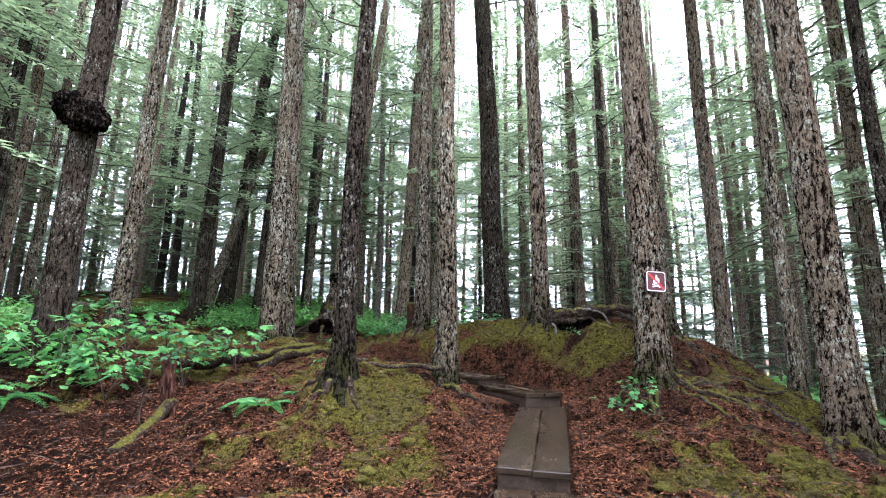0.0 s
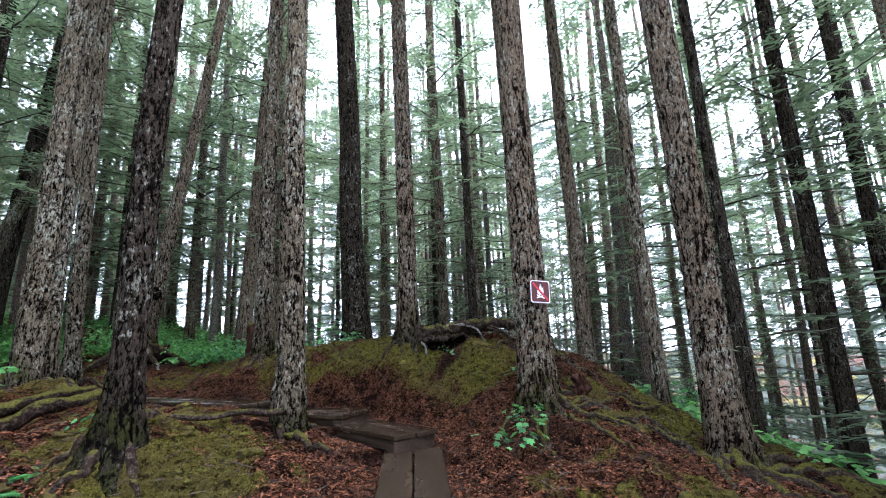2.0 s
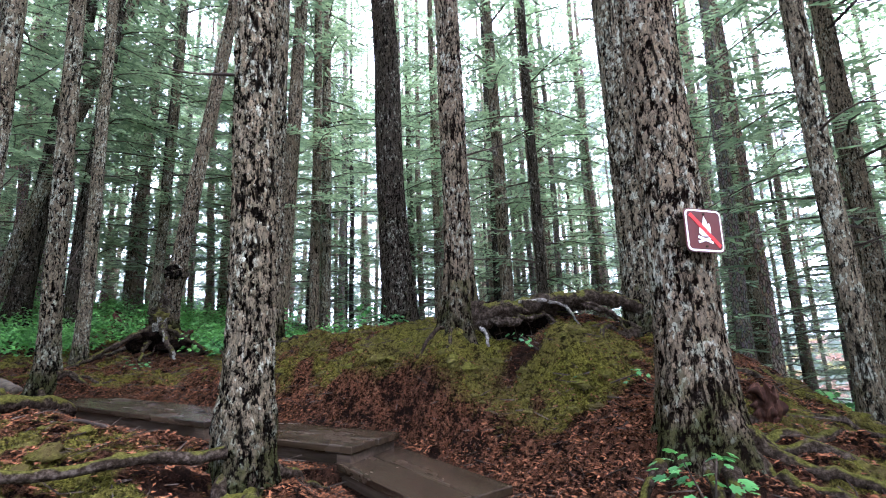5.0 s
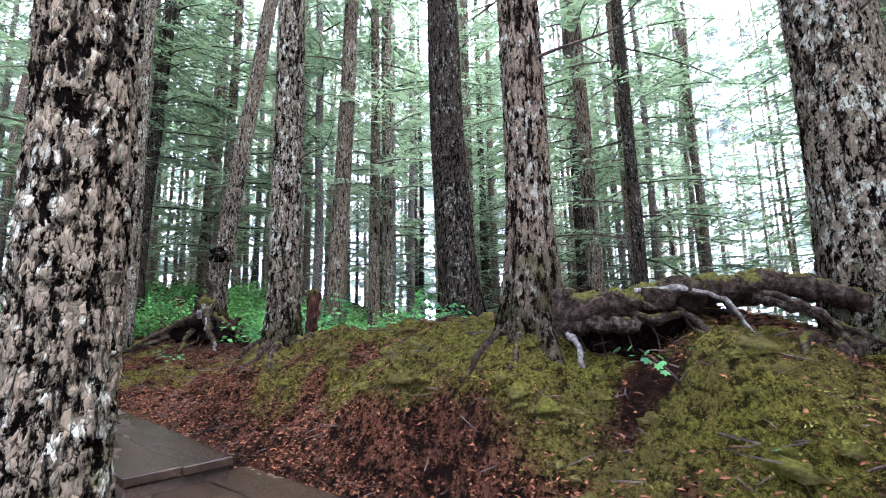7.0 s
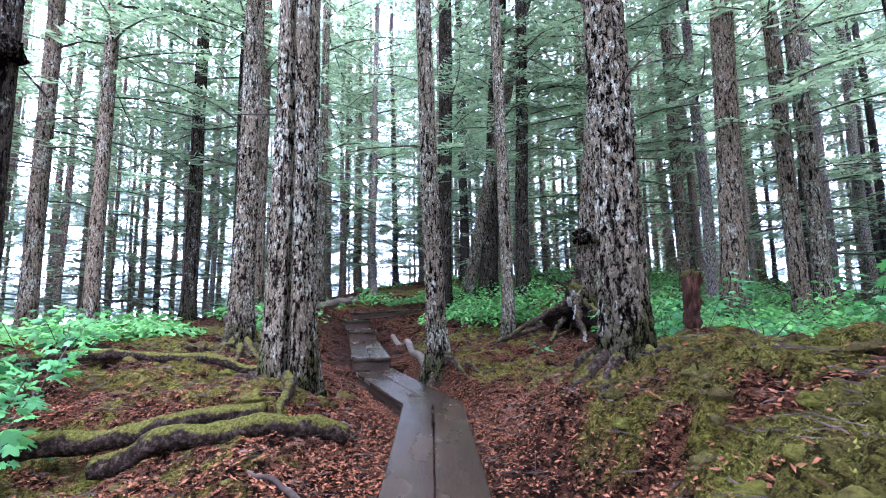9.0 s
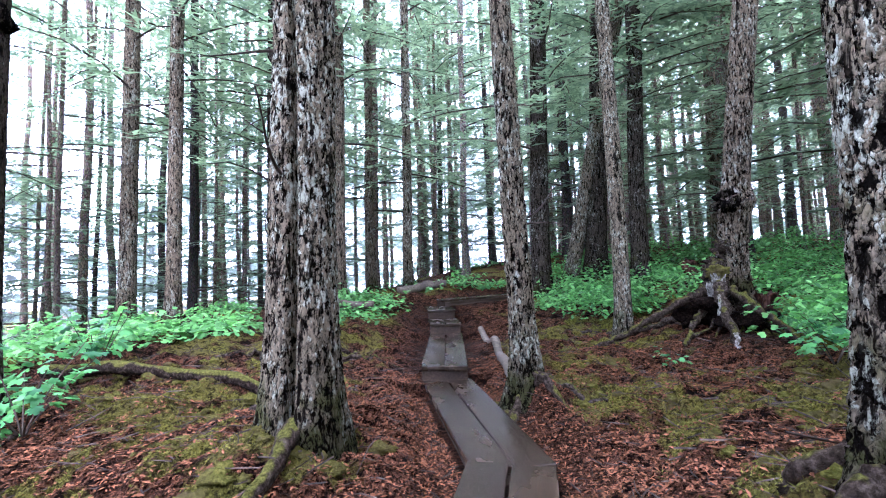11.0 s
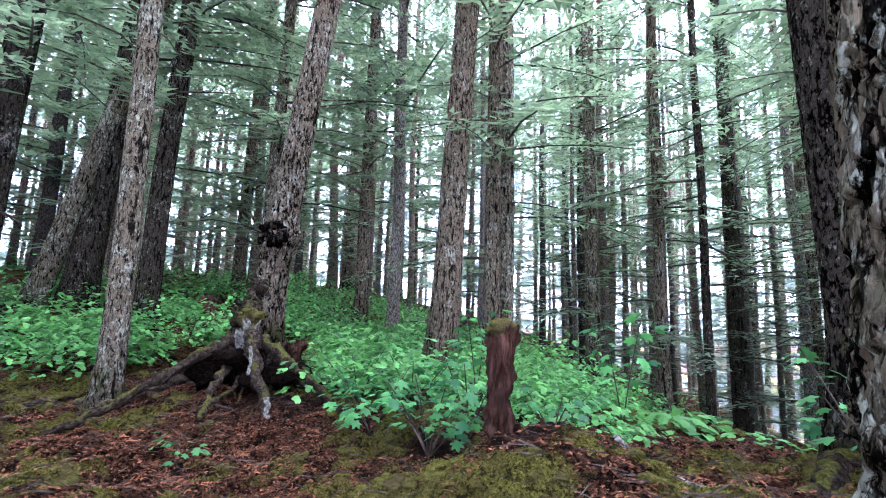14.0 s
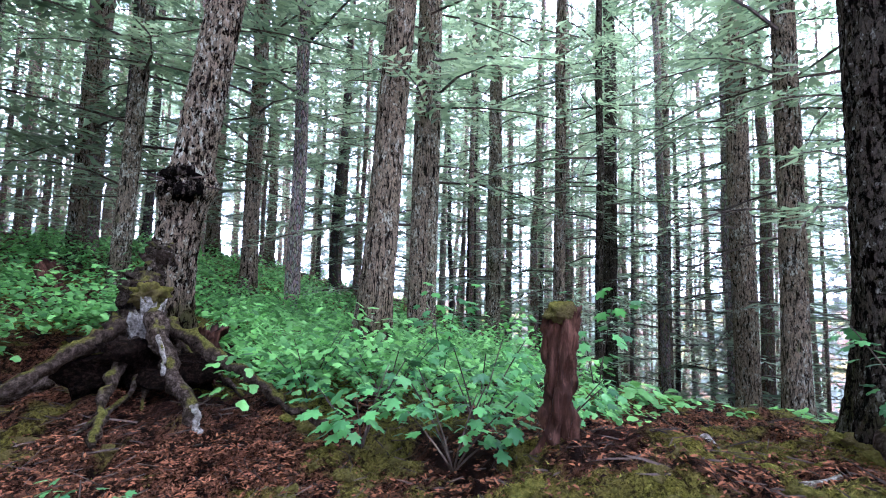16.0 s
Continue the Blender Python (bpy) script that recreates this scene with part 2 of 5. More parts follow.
def bark_plain(name, crack, plate, lichen, lichen_amount):
    """Scaly bark of trunks farther off."""
    k = Nodes(name)
    warp = k.noise(k.place((9, 9, 3)), 1.0, 3)
    vec = k.add("ShaderNodeVectorMath", (0, k.place((24, 24, 9))), (1, k.add("ShaderNodeCombineXYZ", (0, warp), (1, warp), (2, warp)).outputs[0]), operation="ADD").outputs[0]
    plates = k.add("ShaderNodeTexVoronoi", ("Vector", vec), ("Scale", 1.0), feature="DISTANCE_TO_EDGE").outputs["Distance"]
    cell = k.add("ShaderNodeTexVoronoi", ("Vector", vec), ("Scale", 1.0)).outputs["Color"]
    fine = k.noise(k.place((45, 45, 16)), 1.0, 4, 0.7)
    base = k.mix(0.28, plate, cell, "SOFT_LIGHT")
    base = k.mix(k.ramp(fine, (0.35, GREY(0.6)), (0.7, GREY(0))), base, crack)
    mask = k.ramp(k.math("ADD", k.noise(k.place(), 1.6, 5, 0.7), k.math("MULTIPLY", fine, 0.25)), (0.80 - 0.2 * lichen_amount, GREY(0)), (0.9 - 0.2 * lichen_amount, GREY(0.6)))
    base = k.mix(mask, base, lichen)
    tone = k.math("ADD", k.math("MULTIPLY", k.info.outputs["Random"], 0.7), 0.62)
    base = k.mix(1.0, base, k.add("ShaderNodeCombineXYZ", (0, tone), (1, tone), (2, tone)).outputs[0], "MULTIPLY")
    color = k.mix(k.ramp(plates, (0.02, GREY(0)), (0.16, GREY(1))), crack, base)
    height = k.math("ADD", k.math("MINIMUM", plates, 0.3), k.math("MULTIPLY", fine, 0.2))
    return k.finish(color, 0.95, height, 0.8, 0.03, 0.0)


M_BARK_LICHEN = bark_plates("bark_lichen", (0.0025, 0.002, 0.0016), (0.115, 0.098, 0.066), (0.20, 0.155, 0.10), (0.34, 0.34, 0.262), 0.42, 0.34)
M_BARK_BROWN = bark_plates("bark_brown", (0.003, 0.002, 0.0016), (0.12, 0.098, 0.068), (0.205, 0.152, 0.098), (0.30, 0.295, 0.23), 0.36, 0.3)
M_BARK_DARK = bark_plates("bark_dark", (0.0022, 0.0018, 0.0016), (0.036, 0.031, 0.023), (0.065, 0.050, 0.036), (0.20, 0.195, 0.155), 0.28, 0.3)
# Far bark is paler than near bark: distance haze put into the colour.
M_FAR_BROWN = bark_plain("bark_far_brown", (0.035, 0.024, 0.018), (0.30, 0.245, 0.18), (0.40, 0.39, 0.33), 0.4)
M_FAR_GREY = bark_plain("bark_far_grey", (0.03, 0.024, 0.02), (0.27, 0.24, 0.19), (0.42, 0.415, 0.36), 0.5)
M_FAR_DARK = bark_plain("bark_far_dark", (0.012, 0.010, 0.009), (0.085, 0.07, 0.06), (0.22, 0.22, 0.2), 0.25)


def ground_material():
    k = Nodes("forest_floor")
    p = k.place(drift=False)
    moss = k.attr("moss")
    big, fine = k.noise(p, 1.1, 5, 0.6), k.noise(p, 34.0, 5, 0.75)
    flakes = k.add("ShaderNodeTexVoronoi", ("Vector", k.add("ShaderNodeVectorMath", (0, p), (1, k.add("ShaderNodeCombineXYZ", (0, fine), (1, fine), (2, fine)).outputs[0]), operation="ADD").outputs[0]), ("Scale", 26.0))
    litter = k.ramp(flakes.outputs["Color"], (0.0, (0.012, 0.006, 0.005)), (0.35, (0.08, 0.032, 0.020)), (0.62, (0.20, 0.08, 0.04)), (1.0, (0.32, 0.165, 0.095)))
    litter = k.mix(k.ramp(big, (0.35, GREY(0)), (0.62, GREY(1))), k.mix(0.6, litter, (0.045, 0.026, 0.018)), litter)
    litter = k.mix(k.ramp(fine, (0.43, GREY(0.95)), (0.54, GREY(0))), litter, (0.005, 0.003, 0.002))
    green = k.ramp(k.noise(p, 60.0, 4, 0.8), (0.34, (0.004, 0.005, 0.001)), (0.47, (0.11, 0.10, 0.018)), (0.70, (0.31, 0.28, 0.05)))
    green = k.mix(k.ramp(k.noise(p, 2.3, 4), (0.4, GREY(0)), (0.65, GREY(0.7))), green, (0.10, 0.075, 0.03))
    shade = k.noise(p, 19.0, 5, 0.75)
    green = k.mix(k.ramp(shade, (0.42, GREY(0.9)), (0.50, GREY(0))), green, (0.014, 0.010, 0.005))
    litter = k.mix(k.ramp(k.noise(p, 7.0, 5, 0.75), (0.43, GREY(0.95)), (0.51, GREY(0))), litter, (0.005, 0.003, 0.0025))
    mask = k.ramp(k.math("ADD", moss, k.math("MULTIPLY", k.math("SUBTRACT", fine, 0.5), 0.8)), (0.4, GREY(0)), (0.62, GREY(1)))
    # Darkens the litter colour for bare earth and for painted hollow shade.
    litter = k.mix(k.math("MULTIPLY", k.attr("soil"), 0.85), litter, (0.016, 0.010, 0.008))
    height = k.math("ADD", k.math("MULTIPLY", fine, 0.8), k.math("MULTIPLY", flakes.outputs["Distance"], 0.5))
    wet = k.ramp(big, (0.35, GREY(0.55)), (0.65, GREY(0.85)))
    return k.finish(k.mix(mask, litter, green), wet, height, 1.0, 0.05, 0.01)


def moss_material(name, low, mid, high):
    k = Nodes(name)
    p = k.place(drift=False)
    c = k.ramp(k.noise(p, 40.0, 5, 0.8), (0.25, low), (0.5, mid), (0.8, high))
    c = k.mix(k.ramp(k.noise(p, 3.0, 4), (0.42, GREY(0)), (0.62, GREY(0.75))), c, (0.07, 0.048, 0.025))
    return k.finish(c, 0.9, k.noise(p, 70.0, 4, 0.8), 1.0, 0.03, 0.0)


def root_material_of(name, low, mid, high, cover):
    """Knotty root bark with moss on what faces up."""
    k = Nodes(name)
    p = k.place(drift=False)
    c = k.ramp(k.noise(p, 30.0, 5, 0.75), (0.3, low), (0.5, mid), (0.75, high))
    facing = k.add("ShaderNodeSeparateXYZ", (0, k.add("ShaderNodeNewGeometry").outputs["Normal"])).outputs[2]
    green = k.ramp(k.noise(p, 55.0, 4, 0.8), (0.3, (0.012, 0.012, 0.003)), (0.5, (0.065, 0.062, 0.014)), (0.75, (0.16, 0.145, 0.034)))
    mask = k.ramp(k.math("ADD", k.math("MULTIPLY", facing, 0.4), k.noise(p, 7.0, 4)), (0.98 - cover, GREY(0)), (1.08 - cover, GREY(1)))
    return k.finish(k.mix(mask, c, green), 0.85, k.noise(p, 45.0, 5, 0.8), 1.0, 0.025, 0.01)


def wood_material(name, dark, mid, light, rough, stretch=(2.0, 34, 34), gloss=0.08):
    k = Nodes(name)
    grain = k.noise(k.place(stretch), 1.0, 5, 0.65, 0.4)
    patch = k.noise(k.place((1.3, 2.6, 2.6)), 1.0, 4)
    c = k.ramp(grain, (0.25, dark), (0.5, mid), (0.8, light))
    c = k.mix(k.ramp(patch, (0.38, GREY(0.6)), (0.62, GREY(0))), c, dark)
    wet = k.ramp(patch, (0.32, GREY(rough * 0.9)), (0.66, GREY(min(0.9, rough * 1.7))))
    return k.finish(c, wet, grain, 0.6, 0.008, gloss)


def leaf_material(name, low, high, gloss=0.5, through=0.45, sheen=0.2):
    k = Nodes(name)
    isle = k.add("ShaderNodeNewGeometry").outputs["Random Per Island"]
    seed = k.math("FRACT", k.math("ADD", isle, k.info.outputs["Random"]), 0.0)
    c = k.ramp(seed, (0.0, low), (0.75, high), (1.0, tuple(min(1, v * 1.35) for v in high)))
    c = k.mix(k.math("MULTIPLY", k.noise(k.place(), 9.0, 3), 0.4), c, low)
    k.finish(c, gloss, None, specular=sheen)
    thin = k.add("ShaderNodeBsdfTranslucent", ("Color", k.mix(1.0, c, (1.12, 1.16, 0.92), "MULTIPLY")))
    both = k.add("ShaderNodeMixShader", (0, through), (1, k.out.outputs[0]), (2, thin.outputs[0]))
    k.l.new(both.outputs[0], k.n["Material Output"].inputs["Surface"])
    return k.mat


M_GROUND = ground_material()
M_MOSS = moss_material("moss", (0.012, 0.013, 0.003), (0.095, 0.09, 0.018), (0.22, 0.20, 0.045))
M_ROOT = root_material_of("root_bark", (0.002, 0.0015, 0.001), (0.03, 0.021, 0.015), (0.15, 0.12, 0.095), 0.2)
M_MOSSROOT = root_material_of("mossy_root", (0.002, 0.0015, 0.001), (0.03, 0.021, 0.015), (0.11, 0.085, 0.065), 0.22)
M_MOSSLOG = root_material_of("mossy_log", (0.002, 0.0015, 0.001), (0.018, 0.012, 0.009), (0.10, 0.075, 0.055), 0.32)
# Near-black earth: the root hollows' shade is put into its colour.
M_EARTH_SHADE = root_material_of("earth_shade", (0.0008, 0.0006, 0.0005), (0.006, 0.004, 0.003), (0.035, 0.022, 0.015), -0.3)
M_PALE = root_material_of("bleached_root", (0.012, 0.010, 0.008), (0.15, 0.135, 0.11), (0.46, 0.44, 0.40), 0.10)
M_PLANK = wood_material("wet_plank", (0.013, 0.009, 0.006), (0.032, 0.021, 0.012), (0.056, 0.038, 0.022), 0.18, (1.2, 20, 20), gloss=0.2)
M_SILL = wood_material("old_timber", (0.014, 0.010, 0.007), (0.05, 0.033, 0.022), (0.10, 0.075, 0.05), 0.6)
M_ROT = wood_material("red_rotten_wood", (0.002, 0.0015, 0.001), (0.045, 0.018, 0.011), (0.20, 0.10, 0.065), 0.8, (22, 22, 5))
M_LOG = wood_material("weathered_log", (0.03, 0.024, 0.018), (0.11, 0.088, 0.064), (0.23, 0.19, 0.145), 0.6, (6, 30, 30))
M_TWIG = wood_material("dead_twig", (0.012, 0.009, 0.007), (0.06, 0.042, 0.032), (0.2, 0.15, 0.115), 0.7, (9, 9, 9))
M_NEEDLE = leaf_material("hemlock_needles", (0.085, 0.125, 0.08), (0.235, 0.30, 0.185), 0.5, 0.55, 0.12)
M_LEAF = leaf_material("shrub_leaf", (0.03, 0.105, 0.04), (0.115, 0.31, 0.088), 0.35, 0.45)
M_LEAF_FAR = leaf_material("understory_leaf", (0.05, 0.135, 0.04), (0.19, 0.42, 0.115), 0.45, 0.5)
M_DEAD = leaf_material("dead_leaf", (0.012, 0.007, 0.005), (0.21, 0.085, 0.04), 0.7, 0.06, 0.03)

# ---------------------------------------------------------------- the ground
NEAR = np.array([
    [0.16, 0.24, 0.24, 0.23, 0.27, 0.32, 0.31, 0.19, -0.12, -0.65],
    [0.51, 0.47, 0.36, 0.29, 0.31, 0.39, 0.44, 0.38, 0.13, -0.39],
    [0.96, 0.82, 0.57, 0.41, 0.41, 0.47, 0.53, 0.51, 0.27, -0.24],
    [1.48, 1.28, 0.98, 0.73, 0.74, 0.78, 0.68, 0.74, 0.50, -0.02],
    [1.90, 1.72, 1.45, 1.25, 1.24, 1.21, 0.92, 1.32, 1.03, 0.53],
    [2.04, 1.85, 1.62, 1.56, 1.33, 1.08, 1.57, 1.99, 1.60, 1.12],
    [1.88, 1.62, 1.38, 1.40, 1.24, 1.72, 1.98, 2.04, 1.70, 1.20],
    [1.71, 1.49, 1.40, 1.44, 1.48, 1.76, 1.81, 1.78, 1.51, 1.04],
    [1.74, 1.61, 1.61, 1.52, 1.67, 1.62, 1.47, 1.47, 1.26, 0.81],
    [1.97, 1.86, 1.82, 1.78, 1.75, 1.52, 1.30, 1.24, 1.04, 0.58],
])
MIDDLE = np.array([
    [-5.51, -4.09, -2.76, -1.96, -2.10, -3.30, -5.31, -7.63, -9.88],
    [-4.74, -3.19, -1.54, -0.45, -0.53, -1.88, -4.39, -7.13, -9.62],
    [-4.09, -2.39, -0.44, 0.24, 0.33, -0.65, -3.73, -6.78, -9.39],
    [-2.73, -0.96, 1.52, 1.49, 1.14, 0.37, -2.61, -6.15, -9.05],
    [-0.36, 1.32, 2.21, 1.52, 1.67, 0.93, -1.88, -5.48, -8.72],
    [1.85, 3.01, 2.95, 2.37, 1.40, -0.75, -3.0, -5.49, -8.65],
    [2.92, 3.80, 3.67, 2.98, 1.35, -1.5, -4.0, -5.61, -8.51],
    [3.14, 3.94, 4.05, 3.48, 1.6, -1.7, -4.2, -5.26, -7.97],
    [3.09, 3.78, 4.00, 3.50, 2.21, 0.26, -2.11, -4.72, -7.34],
    [3.15, 3.67, 3.82, 3.36, 2.23, 0.42, -1.81, -4.26, -6.78],
    [3.34, 3.65, 3.63, 3.12, 2.05, 0.39, -1.67, -3.97, -6.37],
])
FAR = np.array([
    [-16.00, -13.31, -10.45, -8.22, -8.00, -10.15, -13.63, -17.02, -20.00],
    [-14.51, -11.52, -7.95, -4.44, -3.30, -7.39, -12.69, -16.89, -20.17],
    [-12.82, -9.69, -5.88, -1.68, 0.33, -5.82, -12.43, -17.09, -20.47],
    [-10.61, -6.77, -1.58, 2.75, 1.50, -4.27, -12.01, -16.87, -20.45],
    [-8.00, -3.40, 1.36, 4.03, 2.11, -4.17, -10.95, -16.07, -20.00],
    [-5.21, -0.84, 2.50, 3.69, 2.05, -3.19, -9.57, -15.10, -19.37],
    [-3.55, 0.38, 2.88, 3.07, 1.01, -3.39, -9.06, -14.41, -18.78],
    [-3.35, -0.27, 1.64, 1.61, -0.39, -4.20, -9.08, -14.00, -18.32],
    [-4.00, -1.62, -0.18, -0.26, -2.00, -5.27, -9.46, -13.89, -18.00],
])


def lattice(grid, x0, y0, step, x, y):
    """Smooth cubic surface through a square lattice of heights."""
    rows, cols = grid.shape
    u, v = np.clip((x - x0) / step, 0, cols - 1.0001), np.clip((y - y0) / step, 0, rows - 1.0001)
    iu, iv = np.floor(u).astype(int), np.floor(v).astype(int)
    fu, fv = u - iu, v - iv

    def weights(f):
        return (-0.5 * f + f * f - 0.5 * f ** 3, 1 - 2.5 * f * f + 1.5 * f ** 3, 0.5 * f + 2 * f * f - 1.5 * f ** 3, -0.5 * f * f + 0.5 * f ** 3)

    wu, wv, out = weights(fu), weights(fv), 0
    for a in range(4):
        for b in range(4):
            out = out + wv[a] * wu[b] * grid[np.clip(iv + a - 1, 0, rows - 1), np.clip(iu + b - 1, 0, cols - 1)]
    return out


# Boards of the walk: near end, far end (middle of the board), heights of the top, width.
W = 0.56
BOARDS = [
    (0.55, 1.43, 0.726, 3.696, 0.55, 0.627),
    (0.726, 3.696, 1.254, 6.072, 0.77, 0.913),
    (1.287, 6.05, 0.682, 7.216, 1.067, 1.078),
    (0.792, 7.062, -0.363, 7.92, 1.188, 1.199),
    (-0.363, 7.733, -2.464, 9.57, 1.309, 1.331),
    (-2.442, 9.592, -4.862, 10.516, 1.315, 1.37),
    (-4.796, 10.45, -7.238, 11.902, 1.54, 1.639),
    (-7.205, 11.88, -8.195, 12.375, 1.815, 1.826),
    (-8.14, 12.342, -9.405, 12.98, 2.002, 2.024),
    (-9.24, 12.925, -8.855, 14.96, 2.178, 2.255),
]
# Hummocks and hollows: place, height, reach.
HUMMOCKS = [
    (-0.44, 5.665, 0.08, 0.55), (-1.13, 5.5, 0.42, 0.6), (0.726, 8.195, 0.22, 0.34), (1.408, 7.48, 0.16, 0.34), (2.475, 7.205, 0.24, 0.50), (1.65, 8.008, 0.34, 0.62), (1.045, 8.69, 0.15, 0.7), (0.275, 9.46, 0.12, 0.7),
    (-0.77, 11.825, 0.22, 0.60), (-2.695, 8.14, 0.14, 0.50), (3.025, 4.455, 0.10, 0.45), (-3.355, 10.725, 0.12, 0.5), (1.045, 11.825, 0.18, 0.40),
    (2.1, 7.78, -0.24, 0.36), (-2.86, 6.985, -0.16, 0.5), (3.63, 5.83, 0.12, 0.6), (-0.55, 9.625, 0.15, 0.4), (-0.85, 9.35, 0.10, 0.35), (-2.85, 8.1, 0.1, 0.3), (1.3, 7.7, 0.1, 0.3),
    (-6.16, 11.11, 0.2, 0.6), (-1.65, 5.5, -0.1, 0.5), (4.51, 6.16, 0.18, 0.6),
]


def board_distance(x, y):
    """Distance from the boards' middle line, and the board's height there."""
    best, top = np.full(np.shape(x), 99.0), np.zeros(np.shape(x))
    for x0, y0, x1, y1, z0, z1 in BOARDS:
        dx, dy = x1 - x0, y1 - y0
        s = np.clip(((x - x0) * dx + (y - y0) * dy) / (dx * dx + dy * dy), 0, 1)
        d = np.hypot(x - x0 - s * dx, y - y0 - s * dy)
        top = np.where(d < best, z0 + s * (z1 - z0), top)
        best = np.minimum(best, d)
    return best, top


def ground_z(x, y, fine=True):
    x, y = np.asarray(x, float), np.asarray(y, float)
    near, mid, far = lattice(NEAR, -8.4, 0, 1.6, x, y), lattice(MIDDLE, -24, -12, 6, x, y), lattice(FAR, -64, -32, 16, x, y)
    wn_ = smooth01(np.minimum.reduce([x + 8.4, 6.0 - x, y, 14.4 - y]), 0, 1.8)
    wm = smooth01(np.minimum.reduce([x + 24, 24 - x, y + 12, 48 - y]), 0, 8)
    h = near * wn_ + (1 - wn_) * (mid * wm + far * (1 - wm))
    reach = np.maximum(0, np.hypot(x, y - 20) - 80)
    h = h - 14 * (1 - np.exp(-reach / 120))
    for hx, hy, hz, r in HUMMOCKS:
        h = h + hz * np.exp(-((x - hx) ** 2 + (y - hy) ** 2) / (2 * (0.6 * r) ** 2))
    d, top = board_distance(x, y)
    rough = smooth01(d, 0.3, 0.9)
    h = h + 0.10 * (0.25 + 0.75 * rough) * fbm(x * 1.3, y * 1.3, 0, 3, 3) * 1.6
    if fine:
        lumps = fbm(x * 6.0, y * 6.0, 0.3, 3, 21)
        h = h + (0.15 + 0.85 * rough) * 0.20 * (0.22 - np.abs(fbm(x * 2.3, y * 2.3, 2.3, 3, 25)))
        h = h + (0.3 + 0.7 * rough) * (0.13 * np.abs(lumps) ** 0.8 + 0.032 * fbm(x * 21, y * 21, 0.7, 2, 31))
    under = 1 - smooth01(d, 0.34, 0.72)
    return h + under * (np.minimum(h, top - 0.13) - h)


# Dark earth without litter, and shade painted into hollows: place, reach.
SOIL_SHADE = [(-3.2, 4.2, 1.1), (-2.6, 5.2, 0.5), (-4.6, 4.0, 1.2), (2.0, 7.42, 0.35), (0.95, 7.45, 0.35), (-4.4, 4.9, 1.1), (-3.5, 5.3, 0.7), (-5.4, 5.6, 0.8), (2.45, 5.62, 0.42), (2.1, 5.75, 0.3), (2.1, 7.75, 0.4), (-0.25, 6.1, 0.3), (-3.2, 13.6, 0.6), (-0.75, 12.0, 0.35), (1.1, 11.3, 0.6), (-1.2, 12.6, 0.6)]
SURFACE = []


def soil_shade_amount(x, y):
    """How dark the floor's colour is: shade painted into hollows, dark earth at tree feet and the trodden edge of the
    boards.
    """
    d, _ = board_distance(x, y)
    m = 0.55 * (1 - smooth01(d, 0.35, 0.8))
    for sx, sy, r in SOIL_SHADE:
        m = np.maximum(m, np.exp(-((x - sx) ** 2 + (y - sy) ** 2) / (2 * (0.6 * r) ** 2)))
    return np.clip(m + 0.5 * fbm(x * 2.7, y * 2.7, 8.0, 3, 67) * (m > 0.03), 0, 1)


def moss_amount(x, y):
    """0 bare litter, 1 full moss; the trodden strip along the boards stays bare."""
    d, _ = board_distance(x, y)
    m = 0.42 + 0.6 * fbm(x * 0.7, y * 0.7, 5.0, 3, 41) + 0.8 * fbm(x * 2.2, y * 2.2, 1.0, 3, 47) + 0.9 * fbm(x * 5.5, y * 5.5, 3.0, 3, 49)
    for hx, hy, hz, r in HUMMOCKS:
        m = m + 2.2 * hz * np.exp(-((x - hx) ** 2 + (y - hy) ** 2) / (2 * (0.8 * r) ** 2))
    return np.clip(m * smooth01(d, 0.3, 1.3) * (1 - 0.8 * soil_shade_amount(x, y)), 0, 1)


def spread(lo, hi, step, limit, grow=1.16):
    """Even steps between lo and hi, growing ones out to -limit and limit."""
    a = list(np.arange(lo, hi, step))
    s, p = step, a[-1]
    while p < limit:
        s *= grow
        p += s
        a.append(p)
    s, p, b = step, a[0], []
    while p > -limit:
        s *= grow
        p -= s
        b.append(p)
    return np.array(b[::-1] + a)


def surface_z(x, y):
    """Height of the ground's mesh itself."""
    xs, ys, Z = SURFACE
    i, j = np.clip(np.searchsorted(ys, y) - 1, 0, len(ys) - 2), np.clip(np.searchsorted(xs, x) - 1, 0, len(xs) - 2)
    u, w = (x - xs[j]) / (xs[j + 1] - xs[j]), (y - ys[i]) / (ys[i + 1] - ys[i])
    return (Z[i, j] * (1 - u) + Z[i, j + 1] * u) * (1 - w) + (Z[i + 1, j] * (1 - u) + Z[i + 1, j + 1] * u) * w


def build_ground():
    xs, ys = spread(-7.0, 5.6, 0.036, 1500), spread(2.0, 14.5, 0.036, 1500)
    X, Y = np.meshgrid(xs, ys)
    Z = ground_z(X, Y)
    n, m = X.shape
    i, j = np.meshgrid(np.arange(n - 1), np.arange(m - 1), indexing="ij")
    f = np.stack([i * m + j, i * m + j + 1, (i + 1) * m + j + 1, (i + 1) * m + j], -1).reshape(-1, 4)
    v = np.stack([X, Y, Z], -1).reshape(-1, 3)
    me = mesh_of("ground", v, f, M_GROUND, attributes=[("moss", moss_amount(X, Y).ravel()), ("soil", soil_shade_amount(X, Y).ravel())])
    SURFACE.extend([xs, ys, Z])
    tagged(new("ground", me), "forest floor of red-brown needle litter with olive moss patches", "ground", kind="structure")


build_ground()


# ---------------------------------------------------------------- trees
def quads_to_tris(f):
    return np.vstack([f[:, [0, 1, 2]], f[:, [0, 2, 3]]])


